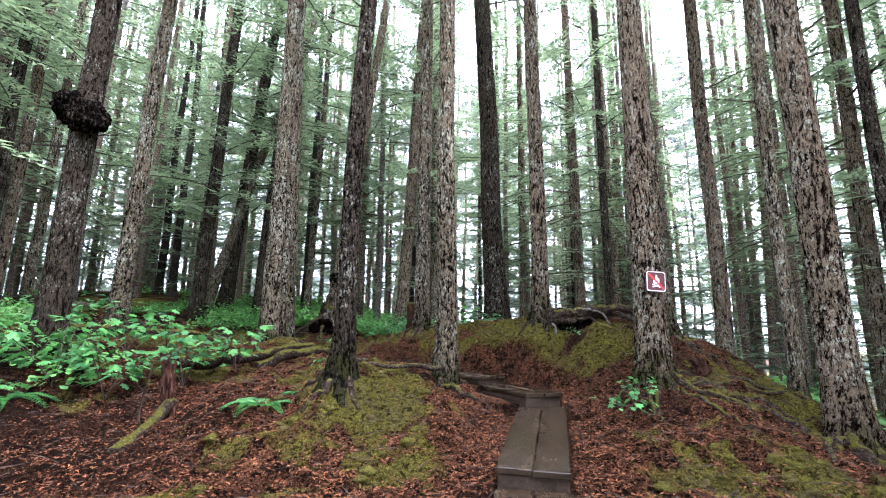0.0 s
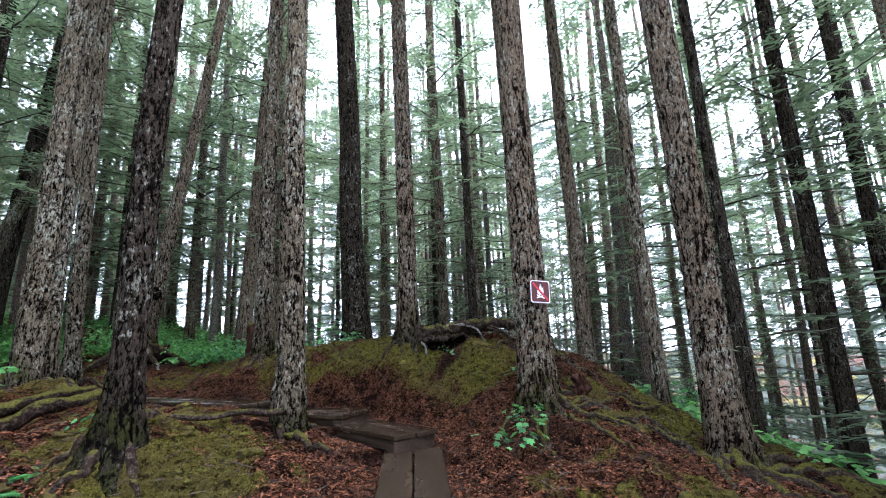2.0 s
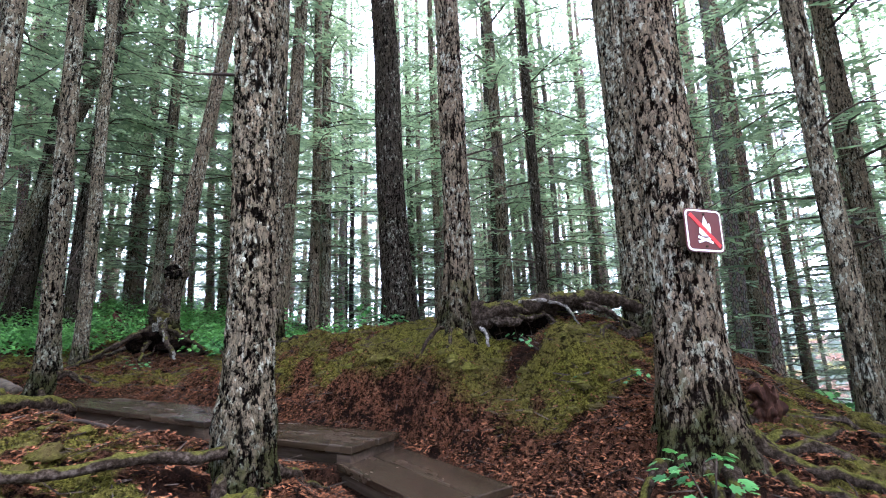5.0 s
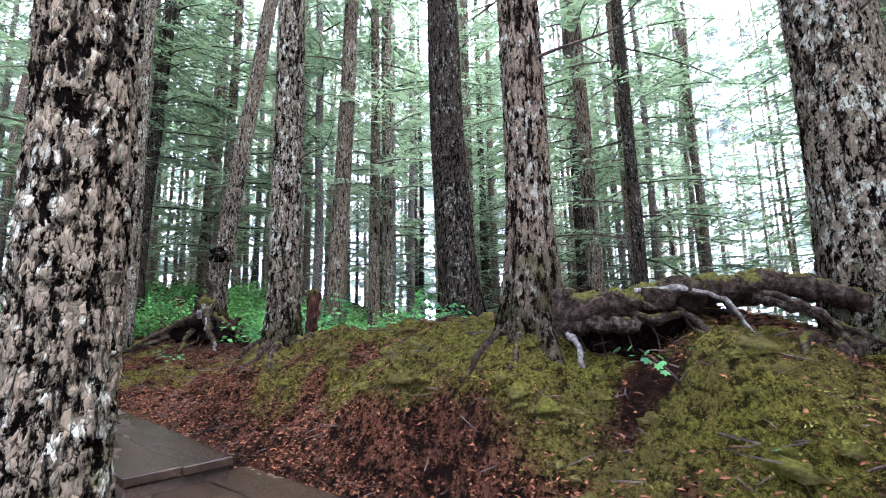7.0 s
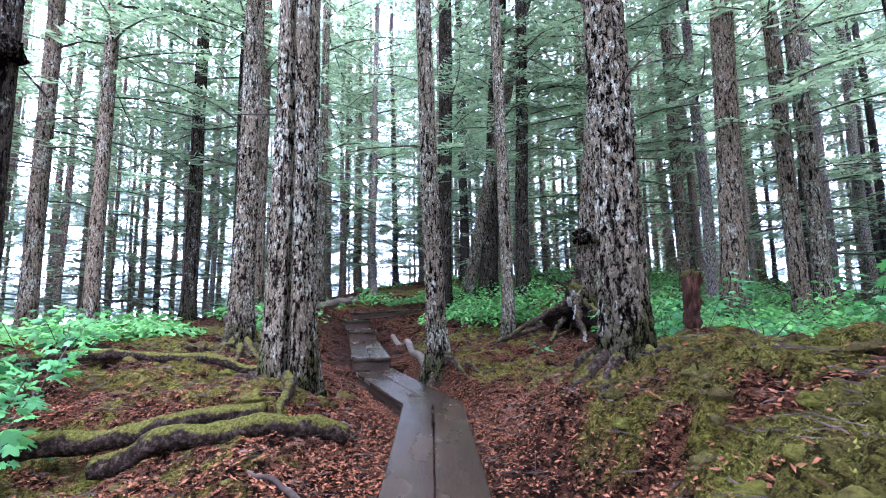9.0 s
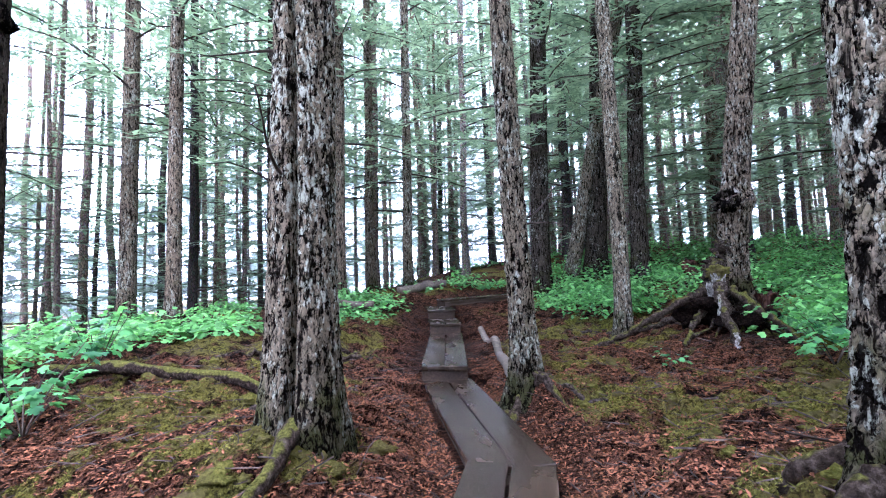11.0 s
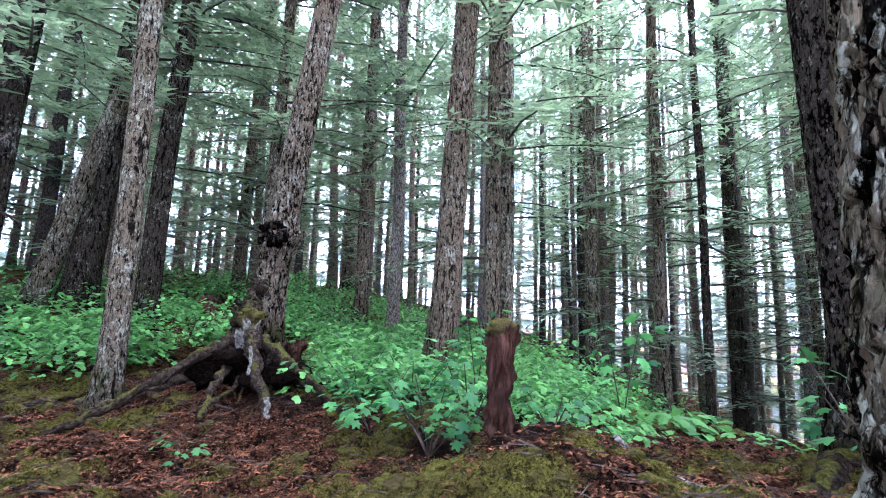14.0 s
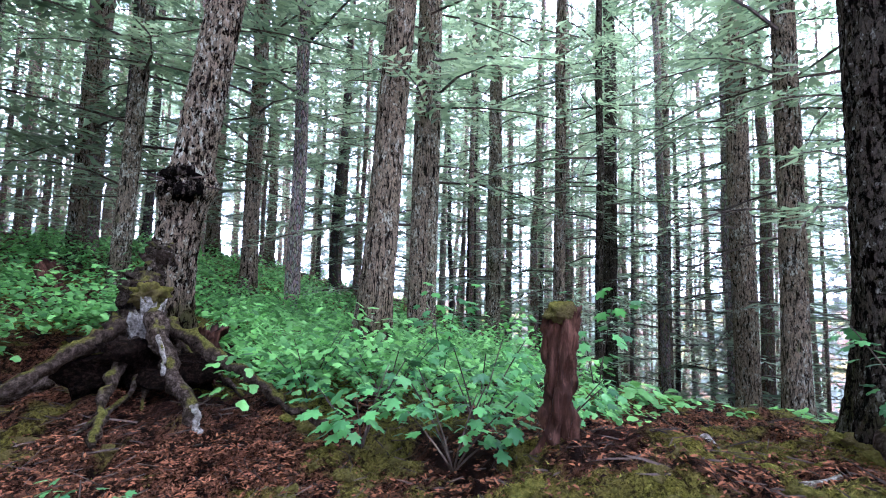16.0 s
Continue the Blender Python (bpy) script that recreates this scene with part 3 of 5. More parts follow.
def trunk_mesh(name, r, height, lean, material, seg, fine_to, step, flare=0.5, lobes=4, seed=0, plate=(0.036, 0.072), depth=0.016, sway=0.05, groove=None, taper=0.6, sink=0.5, swell=()):
    """A leaning, tapered trunk with a buttressed foot and raised bark plates."""
    z = list(np.arange(-sink, fine_to, step))
    s = step
    while z[-1] < height:
        s *= 1.25
        z.append(min(height, z[-1] + s))
    z = np.array(z)
    th = np.linspace(0, 2 * np.pi, seg, endpoint=False)
    T, Z = np.meshgrid(th, z)
    up = np.maximum(Z, 0)
    phase = seed * 1.7
    R = r * (1 - taper * up / height)
    ridge = 0.55 + 0.45 * np.cos(lobes * T + phase + 0.8 * np.sin(T + seed))
    R = R * (1 + flare * np.exp(-np.maximum(Z + 0.05, -0.25) / (1.9 * r + 0.05)) * (0.35 + ridge))
    R = R * (1 + 0.05 * fbm(np.cos(T) * 1.3 + seed, np.sin(T) * 1.3, Z * 1.1, 3, seed))
    for sz, sr, sh in swell:
        R = R * (1 + sr * np.exp(-((Z - sz) / sh) ** 2) * (1 + 0.5 * fbm(np.cos(T) * 2, np.sin(T) * 2, Z * 6, 3, seed + 5)))
    if groove:
        gang, gw, gd = groove
        off = np.angle(np.exp(1j * (T - gang - 0.15 * np.sin(Z * 1.3))))
        R = R * (1 - gd * np.exp(-(off / gw) ** 2))
    period = max(4, round(2 * np.pi * r / plate[0]))
    q = 1.0 / plate[0]
    near = smooth01(fine_to - Z, 0.0, 0.4) * (1.0 if seg > 60 else 0.0)
    U = T / (2 * np.pi) * period + 0.3 * vnoise(np.cos(T) * r * q, np.sin(T) * r * q, Z * q * 0.7, seed + 2) + 0.3 * vnoise(np.cos(T) * r * q * 4, np.sin(T) * r * q * 4, Z * q * 4, seed + 12)
    V = Z / plate[1] + 0.4 * vnoise(np.cos(T) * r * q, np.sin(T) * r * q, Z * q * 0.6, seed + 3) + 0.3 * vnoise(np.cos(T) * r * q * 4, np.sin(T) * r * q * 4, Z * q * 4, seed + 6)
    f1, f2, cell, drop = worley(U, V, period, seed)
    gap = f2 - f1
    gap = np.maximum(0, gap + 0.22 * fbm(np.cos(T) * r * q * 1.5, np.sin(T) * r * q * 1.5, Z * q * 1.2, 3, seed + 15))
    gap = np.where(cell < 0.24, gap * 0.25, gap)
    gap = np.where(near > 0.5, gap, 1.0)
    lift = smooth01(gap, 0.0, 0.08) * (0.5 + 0.5 * cell - 0.45 * drop * (0.4 + cell))
    R = R + near * depth * (lift - 0.6) + 0.5 * depth * fbm(np.cos(T) * 9, np.sin(T) * 9, Z * 20, 3, seed + 4)
    cx = lean[0] * Z + sway * vnoise(Z * 0.35 + seed, 0.5 * np.ones_like(Z), 0, 8) * np.minimum(up, 1.5) / 1.5
    cy = lean[1] * Z + sway * vnoise(Z * 0.35 + seed, 7.5 * np.ones_like(Z), 0, 9) * np.minimum(up, 1.5) / 1.5
    v = np.stack([cx + R * np.cos(T), cy + R * np.sin(T), Z], -1).reshape(-1, 3)
    n = len(z)
    i, j = np.meshgrid(np.arange(n - 1), np.arange(seg), indexing="ij")
    k = (j + 1) % seg
    f = np.stack([i * seg + j, i * seg + k, (i + 1) * seg + k, (i + 1) * seg + j], -1).reshape(-1, 4)
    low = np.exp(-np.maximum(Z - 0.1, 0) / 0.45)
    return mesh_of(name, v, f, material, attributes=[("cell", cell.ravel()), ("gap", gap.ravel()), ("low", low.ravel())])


def crown_mesh(seed, z0, z1, count, reach, wood, spacing=0.19):
    """Drooping flat hemlock sprays round a stem; wood first, then needles."""
    rng = np.random.default_rng(seed)
    wood_v, wood_f, nv, nf, wn_n, nn = [], [], [], [], 0, 0
    for b in range(count):
        h = z0 + (z1 - z0) * (b + rng.random()) / count
        t = (h - z0) / (z1 - z0)
        L = reach * (1 - 0.5 * t) * rng.uniform(0.55, 1.1)
        az = rng.uniform(0, 2 * np.pi)
        out = np.array([np.cos(az), np.sin(az), 0])
        side = np.array([-np.sin(az), np.cos(az), 0])
        s = np.linspace(0, 1, 7)
        droop, rise, bend = rng.uniform(0.12, 0.38), rng.uniform(0.0, 0.2), rng.uniform(-0.25, 0.25)
        pts = np.array([0, 0, h]) + L * (s[:, None] * out + (bend * s ** 2)[:, None] * side) + np.outer(L * (rise * s - droop * s ** 2), [0, 0, 1])
        v, f = tube(pts[::2], (0.018 * L / 2 * (1 - 0.85 * s) + 0.003)[::2], 3)
        wood_v.append(v)
        wood_f.append(quads_to_tris(f) + wn_n)
        wn_n += len(v)
        m = max(7, int(L / spacing))
        u = np.repeat(np.linspace(0.16, 1.0, m), 2)
        sgn = np.tile([1.0, -1.0], m)
        o = np.stack([np.interp(u, s, pts[:, q]) for q in range(3)], -1)
        d = out * 0.75 + sgn[:, None] * side + rng.normal(0, 0.22, (len(u), 3))
        d[:, 2] = 0.35 * d[:, 2] - rng.uniform(0.02, 0.22)
        d /= np.linalg.norm(d, axis=1, keepdims=True)
        l = (0.3 * (1 - u) * L * 0.6 + 0.10 + 0.9 * spacing) * rng.uniform(0.6, 1.3, len(u))
        p = np.cross(d, [0, 0, 1.0])
        p /= np.linalg.norm(p, axis=1, keepdims=True) + 1e-6
        for q in range(4):
            e = -1 if q % 2 else 1
            base = o + d * (l * q / 4.1)[:, None]
            tip_dir = d * 0.8 + p * (0.62 * e if q < 3 else 0.05) + rng.normal(0, 0.12, (len(u), 3))
            tl = l * (0.5 if q < 3 else 0.36)
            tip = base + tip_dir * tl[:, None]
            wide = (0.016 + 0.12 * spacing + 0.21 * tl)[:, None] * (d * -e * 0.9 + p * 0.5)
            mid = base + tip_dir * (0.45 * tl)[:, None]
            tri = np.stack([base, mid + wide, tip], 1).reshape(-1, 3)
            nv.append(tri)
            nf.append(np.arange(len(tri)).reshape(-1, 3) + nn)
            nn += len(tri)
    v = np.vstack(wood_v + nv)
    f = np.vstack(wood_f + [a + wn_n for a in nf])
    idx = np.r_[np.zeros(sum(map(len, wood_f)), int), np.ones(sum(map(len, nf)), int)]
    return mesh_of("crown", v, f, [wood, M_NEEDLE], smooth=False, index=idx)


def stub_mesh(seed, length, r):
    """A bare dead branch, bent and forked."""
    rng = np.random.default_rng(seed)
    s = np.linspace(0, 1, 8)
    pts = np.stack([length * s, 0.1 * length * np.sin(s * 3 + rng.uniform(0, 6)), length * (rng.uniform(-0.2, 0.3) * s + rng.uniform(-0.3, 0.25) * s ** 2)], -1)
    pieces = [tube(pts, r * (1 - 0.8 * s) + 0.002, 5, 0.25, seed)]
    for q in range(rng.integers(1, 4)):
        k = rng.integers(2, 7)
        way = np.array([rng.uniform(0.3, 1), rng.uniform(-1, 1), rng.uniform(-0.4, 0.5)])
        pieces.append(tube(pts[k] + np.outer(np.linspace(0, 1, 4), way * length * 0.35), r * 0.45 * np.linspace(1, 0.2, 4) + 0.001, 4))
    v, f = merge(pieces)
    return mesh_of("dead_branch", v, f, M_TWIG)


STUBS = [stub_mesh(300 + i, 0.2 + 0.2 * i, 0.008 + 0.0015 * i) for i in range(8)]
CROWNS = [crown_mesh(500 + i, 2.0 + 0.9 * (i % 4), 21.5, 48, 3.2 + 0.25 * (i % 3), M_TWIG) for i in range(8)]
HIGH_CROWNS = [crown_mesh(540 + i, 9.0, 23.0, 38, 2.8, M_TWIG) for i in range(3)]
LOW_CROWNS = [crown_mesh(570 + i, 1.2, 20.0, 46, 3.4, M_TWIG) for i in range(4)]
FAR_CROWNS = [crown_mesh(590 + i, 0.8, 20.0, 30, 3.8, M_TWIG, 0.3) for i in range(4)]
TREES = []


def root_path(x, y, angle, length, bend, r0, seed, lift=0.3, n=22):
    s = np.linspace(0, 1, n)
    a = angle + bend * s + 0.6 * vnoise(s * 3.1 + seed, np.full(n, 0.5), 0, 77)
    step = length / (n - 1)
    px, py = x + np.cumsum(np.cos(a)) * step, y + np.cumsum(np.sin(a)) * step
    r = r0 * (1 - 0.75 * s) + 0.008
    pz = ground_z(px, py) + r * lift * (1 - 1.2 * s) + 0.02 * vnoise(s * 6, np.full(n, seed * 1.0), 0, 78)
    return np.stack([px, py, pz], -1), r


def tree(x, y, r, material, label, lean=(0, 0), height=24, near=False, dense=False, crown=None, roots=(), flare=0.5, lobes=4, stubs=6, root_material=None, group="", **more):
    seed = len(TREES) + 11
    rng = np.random.default_rng(seed)
    z = float(ground_z(x, y, False)) if "base" not in more else more.pop("base")
    TREES.append((x, y, r))
    t = thing("tree", (x, y, z), label, "tree", group or "conifers of the wood")
    if near:
        me = trunk_mesh("trunk", r, height, lean, material, 180 if dense else 92, 3.4, 0.010 if dense else 0.019, flare, lobes, seed, **more)
    else:
        me = trunk_mesh("trunk", r, height, lean, material, 28, 5.5, 0.09, flare, lobes, seed, plate=(0.07, 0.13), depth=0.012, **more)
    part("trunk", me, t)
    for q, (ang, length, r0, bend) in enumerate(roots):
        a = radians(ang)
        p, rad = root_path(x + 0.55 * r * math.cos(a), y + 0.55 * r * math.sin(a), a, length, bend, r0, seed * 10 + q)
        p[0, 2] += 0.9 * r0
        p[1, 2] += 0.4 * r0
        v, f = tube(p - np.array([x, y, z]), 0.72 * rad, 10, 0.6, seed + q)
        part("root", mesh_of("root", v, f, root_material or (M_ROOT if q % 2 else M_MOSSROOT)), t)
    for q in range(stubs):
        h = rng.uniform(1.6, 8.5 if near else 11)
        a = rng.uniform(0, 2 * np.pi)
        rr = r * (1 - 0.6 * h / height) * 0.9
        m = Matrix.Translation((lean[0] * h + rr * math.cos(a), lean[1] * h + rr * math.sin(a), h)) @ pose(0, 0, 0, rng.uniform(-40, 40), rng.uniform(-20, 20), math.degrees(a))
        part("dead_branch", STUBS[rng.integers(0, 3 if near else 7)], t, m=m)
    if crown is not None:
        part("crown", crown, t, m=Matrix.Translation((lean[0] * 8, lean[1] * 8, 0)) @ pose(0, 0, 0, 0, 0, rng.uniform(0, 360)))
    return t


LIV, BRN, DRK = M_BARK_LICHEN, M_BARK_BROWN, M_BARK_DARK
# Trees close to the walk.
tree(0.04, 6.325, 0.132, LIV, "slender conifer with flaking grey lichened bark beside the boardwalk", (-0.01, 0.004), near=True, dense=True, flare=0.55, roots=[(300, 0.55, 0.07, 0.2), (250, 0.3, 0.06, 0.1), (20, 0.5, 0.05, 0.2)], crown=HIGH_CROWNS[0], swell=[(0.35, 0.12, 0.12)])
sign_tree = tree(2.629, 6.006, 0.182, BRN, "conifer with scaly brown bark carrying a small sign", (-0.004, -0.006), near=True, flare=0.7, lobes=5, roots=[(-40, 1.3, 0.06, -0.3), (-15, 1.9, 0.07, -0.2), (5, 2.2, 0.06, -0.5), (25, 1.8, 0.065, -0.6), (-62, 1.0, 0.055, 0.3), (-95, 0.8, 0.06, -0.2), (200, 0.6, 0.055, 0.2), (235, 0.7, 0.05, 0.3)], crown=HIGH_CROWNS[1])
tree(4.268, 5.17, 0.185, BRN, "stout leaning conifer with furrowed grey-brown bark", (-0.035, -0.02), near=True, flare=0.6, lobes=5, roots=[(-60, 1.2, 0.09, 0.2), (-150, 0.9, 0.08, 0.2), (-120, 1.1, 0.1, 0.3), (-15, 1.8, 0.08, -0.2), (10, 1.4, 0.08, 0.1), (165, 1.0, 0.06, -0.3)], crown=HIGH_CROWNS[2])
tree(-1.125, 5.36, 0.112, DRK, "thin leaning dark conifer rooted in a mossy hummock", (0.03, -0.01), near=True, flare=0.8, roots=[(170, 0.5, 0.07, 0.3), (60, 0.5, 0.06, 0.2), (250, 0.45, 0.06, -0.4), (310, 0.4, 0.06, 0.2)], crown=HIGH_CROWNS[0])
tree(-3.08, 8.426, 0.215, LIV, "old conifer with a deep open crack in its bark", (-0.012, 0.01), near=True, flare=0.5, roots=[(-30, 0.9, 0.09, 0.2), (200, 0.9, 0.08, -0.2)], groove=(radians(-38), 0.13, 0.55), crown=HIGH_CROWNS[1])
tree(-0.492, 9.57, 0.145, LIV, "conifer with pale flaking bark on a mossy bank", (-0.005, 0.0), near=True, dense=True, flare=0.5, roots=[(235, 0.4, 0.07, -0.3), (-40, 0.35, 0.06, 0.3), (200, 0.35, 0.06, 0.3), (-80, 0.35, 0.07, -0.2)], crown=HIGH_CROWNS[2])
tree(-3.586, 10.67, 0.123, LIV, "slim conifer with spreading roots beside the boards", (-0.03, -0.01), near=True, flare=0.8, lobes=5, roots=[(-60, 0.9, 0.07, 0.3), (-105, 0.6, 0.075, -0.2), (-20, 0.6, 0.07, 0.3), (20, 0.7, 0.06, -0.2), (190, 0.7, 0.06, 0.3), (-140, 0.5, 0.06, 0.2)], crown=HIGH_CROWNS[0])
tree(1.606, 7.898, 0.138, BRN, "conifer with reddish bark standing on arched exposed roots", (-0.006, -0.005), near=True, flare=0.75, lobes=8, roots=[(200, 0.4, 0.035, 0.3), (250, 0.35, 0.03, -0.2)], crown=HIGH_CROWNS[1], depth=0.011)
tree(1.287, 11.88, 0.281, DRK, "massive dark conifer with fine scaly bark", (-0.045, -0.01), near=True, flare=0.55, lobes=6, roots=[(200, 1.2, 0.12, 0.3), (-80, 1.5, 0.13, -0.2), (-30, 1.0, 0.1, 0.3)], crown=HIGH_CROWNS[2], plate=(0.035, 0.055), depth=0.010)
tree(3.498, 7.733, 0.209, LIV, "dark lichened conifer beside a tangle of roots", (-0.03, -0.01), near=True, flare=0.45, lobes=5, roots=[(200, 0.8, 0.08, 0.4), (-60, 0.9, 0.08, 0.2)], crown=HIGH_CROWNS[0], plate=(0.034, 0.05))
leaning = tree(-3.63, 14.3, 0.171, BRN, "crooked leaning conifer with a bark burl on stilt roots", (0.12, 0.02), near=True, flare=0.9, lobes=5, crown=HIGH_CROWNS[1], swell=[(1.28, 0.42, 0.14)], stubs=3, base=2.2, sink=0.12)
tree(-1.65, 16.082, 0.22, BRN, "straight conifer with ruddy bark among green shrubs", (0.05, -0.03), flare=0.5, crown=HIGH_CROWNS[2])
tree(-4.84, 13.64, 0.127, LIV, "thin grey conifer behind mossy roots", (-0.01, 0.0), flare=0.6, roots=[(200, 0.8, 0.06, 0.3), (-70, 0.7, 0.06, 0.2)], crown=HIGH_CROWNS[0])
tree(-6.55, 9.2, 0.17, LIV, "grey lichened conifer with a fan of spreading mossy roots", (0.03, 0.0), near=True, flare=0.7, lobes=6, roots=[(-20, 1.5, 0.08, 0.2), (10, 1.7, 0.09, -0.2), (40, 1.3, 0.08, 0.3), (-55, 1.2, 0.08, -0.3), (75, 1.0, 0.07, 0.2), (200, 0.9, 0.07, 0.2)], crown=HIGH_CROWNS[1], plate=(0.04, 0.06))
# Trees of the middle distance.
MIDS_WEST = [
    (-5.3, 6.25, 0.2, DRK, 0.02, 0.0), (-11.11, 11.22, 0.16, BRN, 0, 0), (-11, 10.637, 0.17, DRK, 0.0, 0), (-6.93, 16.83, 0.209, DRK, 0.06, 0), (-11.77, 9.79, 0.187, DRK, 0, 0),
    (5.665, 9.735, 0.182, BRN, -0.01, 0), (5.214, 7.194, 0.121, LIV, 0, 0), (7.359, 7.623, 0.132, DRK, 0, 0), (9.746, 7.777, 0.198, DRK, 0, 0), (10.78, 7.337, 0.154, DRK, 0.0, 0),
]
MIDS_EAST = [
    (8.976, 9.889, 0.198, BRN, 0, 0), (4.3, 15.22, 0.2, BRN, -0.02, 0), (5.005, 14.63, 0.154, DRK, 0, 0), (6.49, 18.15, 0.275, BRN, -0.03, 0), (6.16, 22.77, 0.264, DRK, 0, 0),
    (-0.858, 17.16, 0.165, BRN, 0, 0), (-0.605, 17.71, 0.176, LIV, 0, 0), (-8.14, 14.96, 0.24, DRK, 0.04, 0.02), (-8.1, 16.7, 0.27, DRK, 0.12, 0.03), (-8.6, 16.35, 0.2, LIV, 0.36, 0.1),
    (-7.81, 21.67, 0.198, BRN, 0.03, 0), (-6.82, 29.15, 0.275, BRN, 0, 0), (-5.5, 34.65, 0.275, BRN, 0, 0), (2.75, 26.51, 0.209, DRK, 0, 0), (3.2, 20.3, 0.17, BRN, 0, 0),
]
MIDS_NORTH = [
    (8.8, 23.65, 0.275, BRN, 0, 0), (11.88, 32.45, 0.286, DRK, 0, 0), (13.2, 17.05, 0.264, BRN, 0, 0), (-14.08, 13.2, 0.17, BRN, -0.02, 0),
    (-12.76, 13.86, 0.17, LIV, 0.02, 0), (-12.32, 6.82, 0.2, BRN, 0.02, 0), (-10.34, 7.7, 0.154, BRN, 0, 0), (1.87, 21.45, 0.22, LIV, 0, 0),
    (-3.96, 20.35, 0.187, BRN, 0, 0), (-5.72, 18.7, 0.165, LIV, 0.03, 0), (3.96, 19.8, 0.11, DRK, 0, 0),
]
for i, (x, y, r, mat, lx, ly) in enumerate(MIDS_WEST + MIDS_EAST + MIDS_NORTH):
    word = {"bark_lichen": "grey lichened", "bark_brown": "brown scaly", "bark_dark": "dark damp"}[mat.name]
    tree(x, y, 0.9 * r, mat, "tall straight conifer with " + word + " bark", (lx * 0.6, ly), crown=(HIGH_CROWNS[i % 3] if min(math.hypot(x - e[0], y - e[1]) for _, e, _, _ in PATH) < 7 else CROWNS[i % 8]), flare=0.55, stubs=7, taper=0.5, roots=[(20 + 97 * i, 0.8, r * 0.4, 0.3), (150 + 97 * i, 0.7, r * 0.35, -0.3)])

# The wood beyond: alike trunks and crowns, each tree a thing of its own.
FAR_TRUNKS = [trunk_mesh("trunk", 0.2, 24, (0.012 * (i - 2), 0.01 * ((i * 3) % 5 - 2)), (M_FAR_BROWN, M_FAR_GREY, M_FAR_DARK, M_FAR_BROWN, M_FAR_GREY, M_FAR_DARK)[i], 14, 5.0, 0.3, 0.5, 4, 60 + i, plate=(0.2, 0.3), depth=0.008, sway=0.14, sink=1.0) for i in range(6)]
FAR_WORDS = ("brown", "grey", "dark", "brown", "grey", "dark")
EYES = [eye for _, eye, _, _ in PATH]


def far_wood():
    rng = np.random.default_rng(5)
    placed = [(x, y) for x, y, _ in TREES]
    made, beyond = 0, []
    for _ in range(9000):
        x, y = rng.uniform(-34, 34), rng.uniform(-12, 58)
        if made >= 310:
            break
        if -5.2 < x < 5.2 and -1 < y < 14.5 or -9.2 < x < -2 and 5 < y < 16 or -5.5 < x < 1.5 and 10 < y < 17 or 4.0 < x < 9.5 and 6 < y < 16.5:
            continue
        if min(math.hypot(x - e[0], y - e[1]) for e in EYES) < 6.5:
            continue
        away = math.hypot(x, y - 7)
        # Behind the start the trees are unseen, thinly added for light and reflections.
        if y < 0 and rng.random() < 0.6:
            continue
        gap = 1.5 if away < 22 else 1.9
        if any((x - a) ** 2 + (y - b) ** 2 < gap * gap for a, b in placed):
            continue
        placed.append((x, y))
        made += 1
        z = float(ground_z(x, y, False))
        if away > 31:
            beyond.append((x, y, z, rng.uniform(0.5, 1.25), rng.uniform(0, 6.28)))
            continue
        kind = int(rng.integers(0, 6))
        size = rng.uniform(0.42, 1.0)
        t = thing("tree", (x, y, z), "slender " + FAR_WORDS[kind] + " conifer in the far wood", "tree", "conifers of the wood")
        turn = rng.uniform(0, 360)
        part("trunk", FAR_TRUNKS[kind], t, m=pose(0, 0, 0, 0, 0, turn) @ Matrix.Diagonal((size, size, rng.uniform(0.85, 1.15), 1)))
        low = away > 13 and rng.random() < 0.65
        part("crown", (LOW_CROWNS[int(rng.integers(0, 4))] if low else CROWNS[int(rng.integers(0, 8))]), t, m=pose(0, 0, rng.uniform(-0.8, 1.2), 0, 0, rng.uniform(0, 360)))
    for x0, x1, y0, y1, n in ((9, 30, -2, 28, 95), (-32, -10, 0, 16, 60), (-22, -6, 18, 40, 40), (-5, 11, 21, 38, 42), (8, 18, 8, 22, 26), (-32, -13, 9, 34, 75)):
        for _ in range(n):
            x, y = rng.uniform(x0, x1), rng.uniform(y0, y1)
            if not any((x - a) ** 2 + (y - b) ** 2 < 1.7 for a, b in placed):
                placed.append((x, y))
                beyond.append((x, y, float(ground_z(x, y, False)), rng.uniform(0.3, 0.8), rng.uniform(0, 6.28)))
    join_trees(beyond)


def arrays(me, k):
    v = np.empty(len(me.vertices) * 3, np.float32)
    me.vertices.foreach_get("co", v)
    f = np.empty(len(me.polygons) * k, np.int32)
    me.polygons.foreach_get("vertices", f)
    return v.reshape(-1, 3), f.reshape(-1, k)


def join_trees(places):
    """The farthest trees, past counting, in one object."""
    vs, fs, mats, n = [], [], [], 0
    for q, (x, y, z, size, turn) in enumerate(places):
        for me, k, scale, mat in ((FAR_TRUNKS[q % 6], 4, size, 0), (FAR_CROWNS[q % 4], 3, 1.0, 1)):
            v, f = arrays(me, k)
            c, s = math.cos(turn), math.sin(turn)
            v = np.column_stack([scale * (v[:, 0] * c - v[:, 1] * s) + x, scale * (v[:, 0] * s + v[:, 1] * c) + y, v[:, 2] + z])
            f = quads_to_tris(f) if k == 4 else f
            vs.append(v)
            fs.append(f + n)
            mats.append(np.full(len(f), mat))
            n += len(v)
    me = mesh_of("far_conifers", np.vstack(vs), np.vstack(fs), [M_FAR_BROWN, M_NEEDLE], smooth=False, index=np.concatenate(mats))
    tagged(new("far_conifers", me), "distant pale green conifers behind the nearer trunks", "wood", kind="stuff")


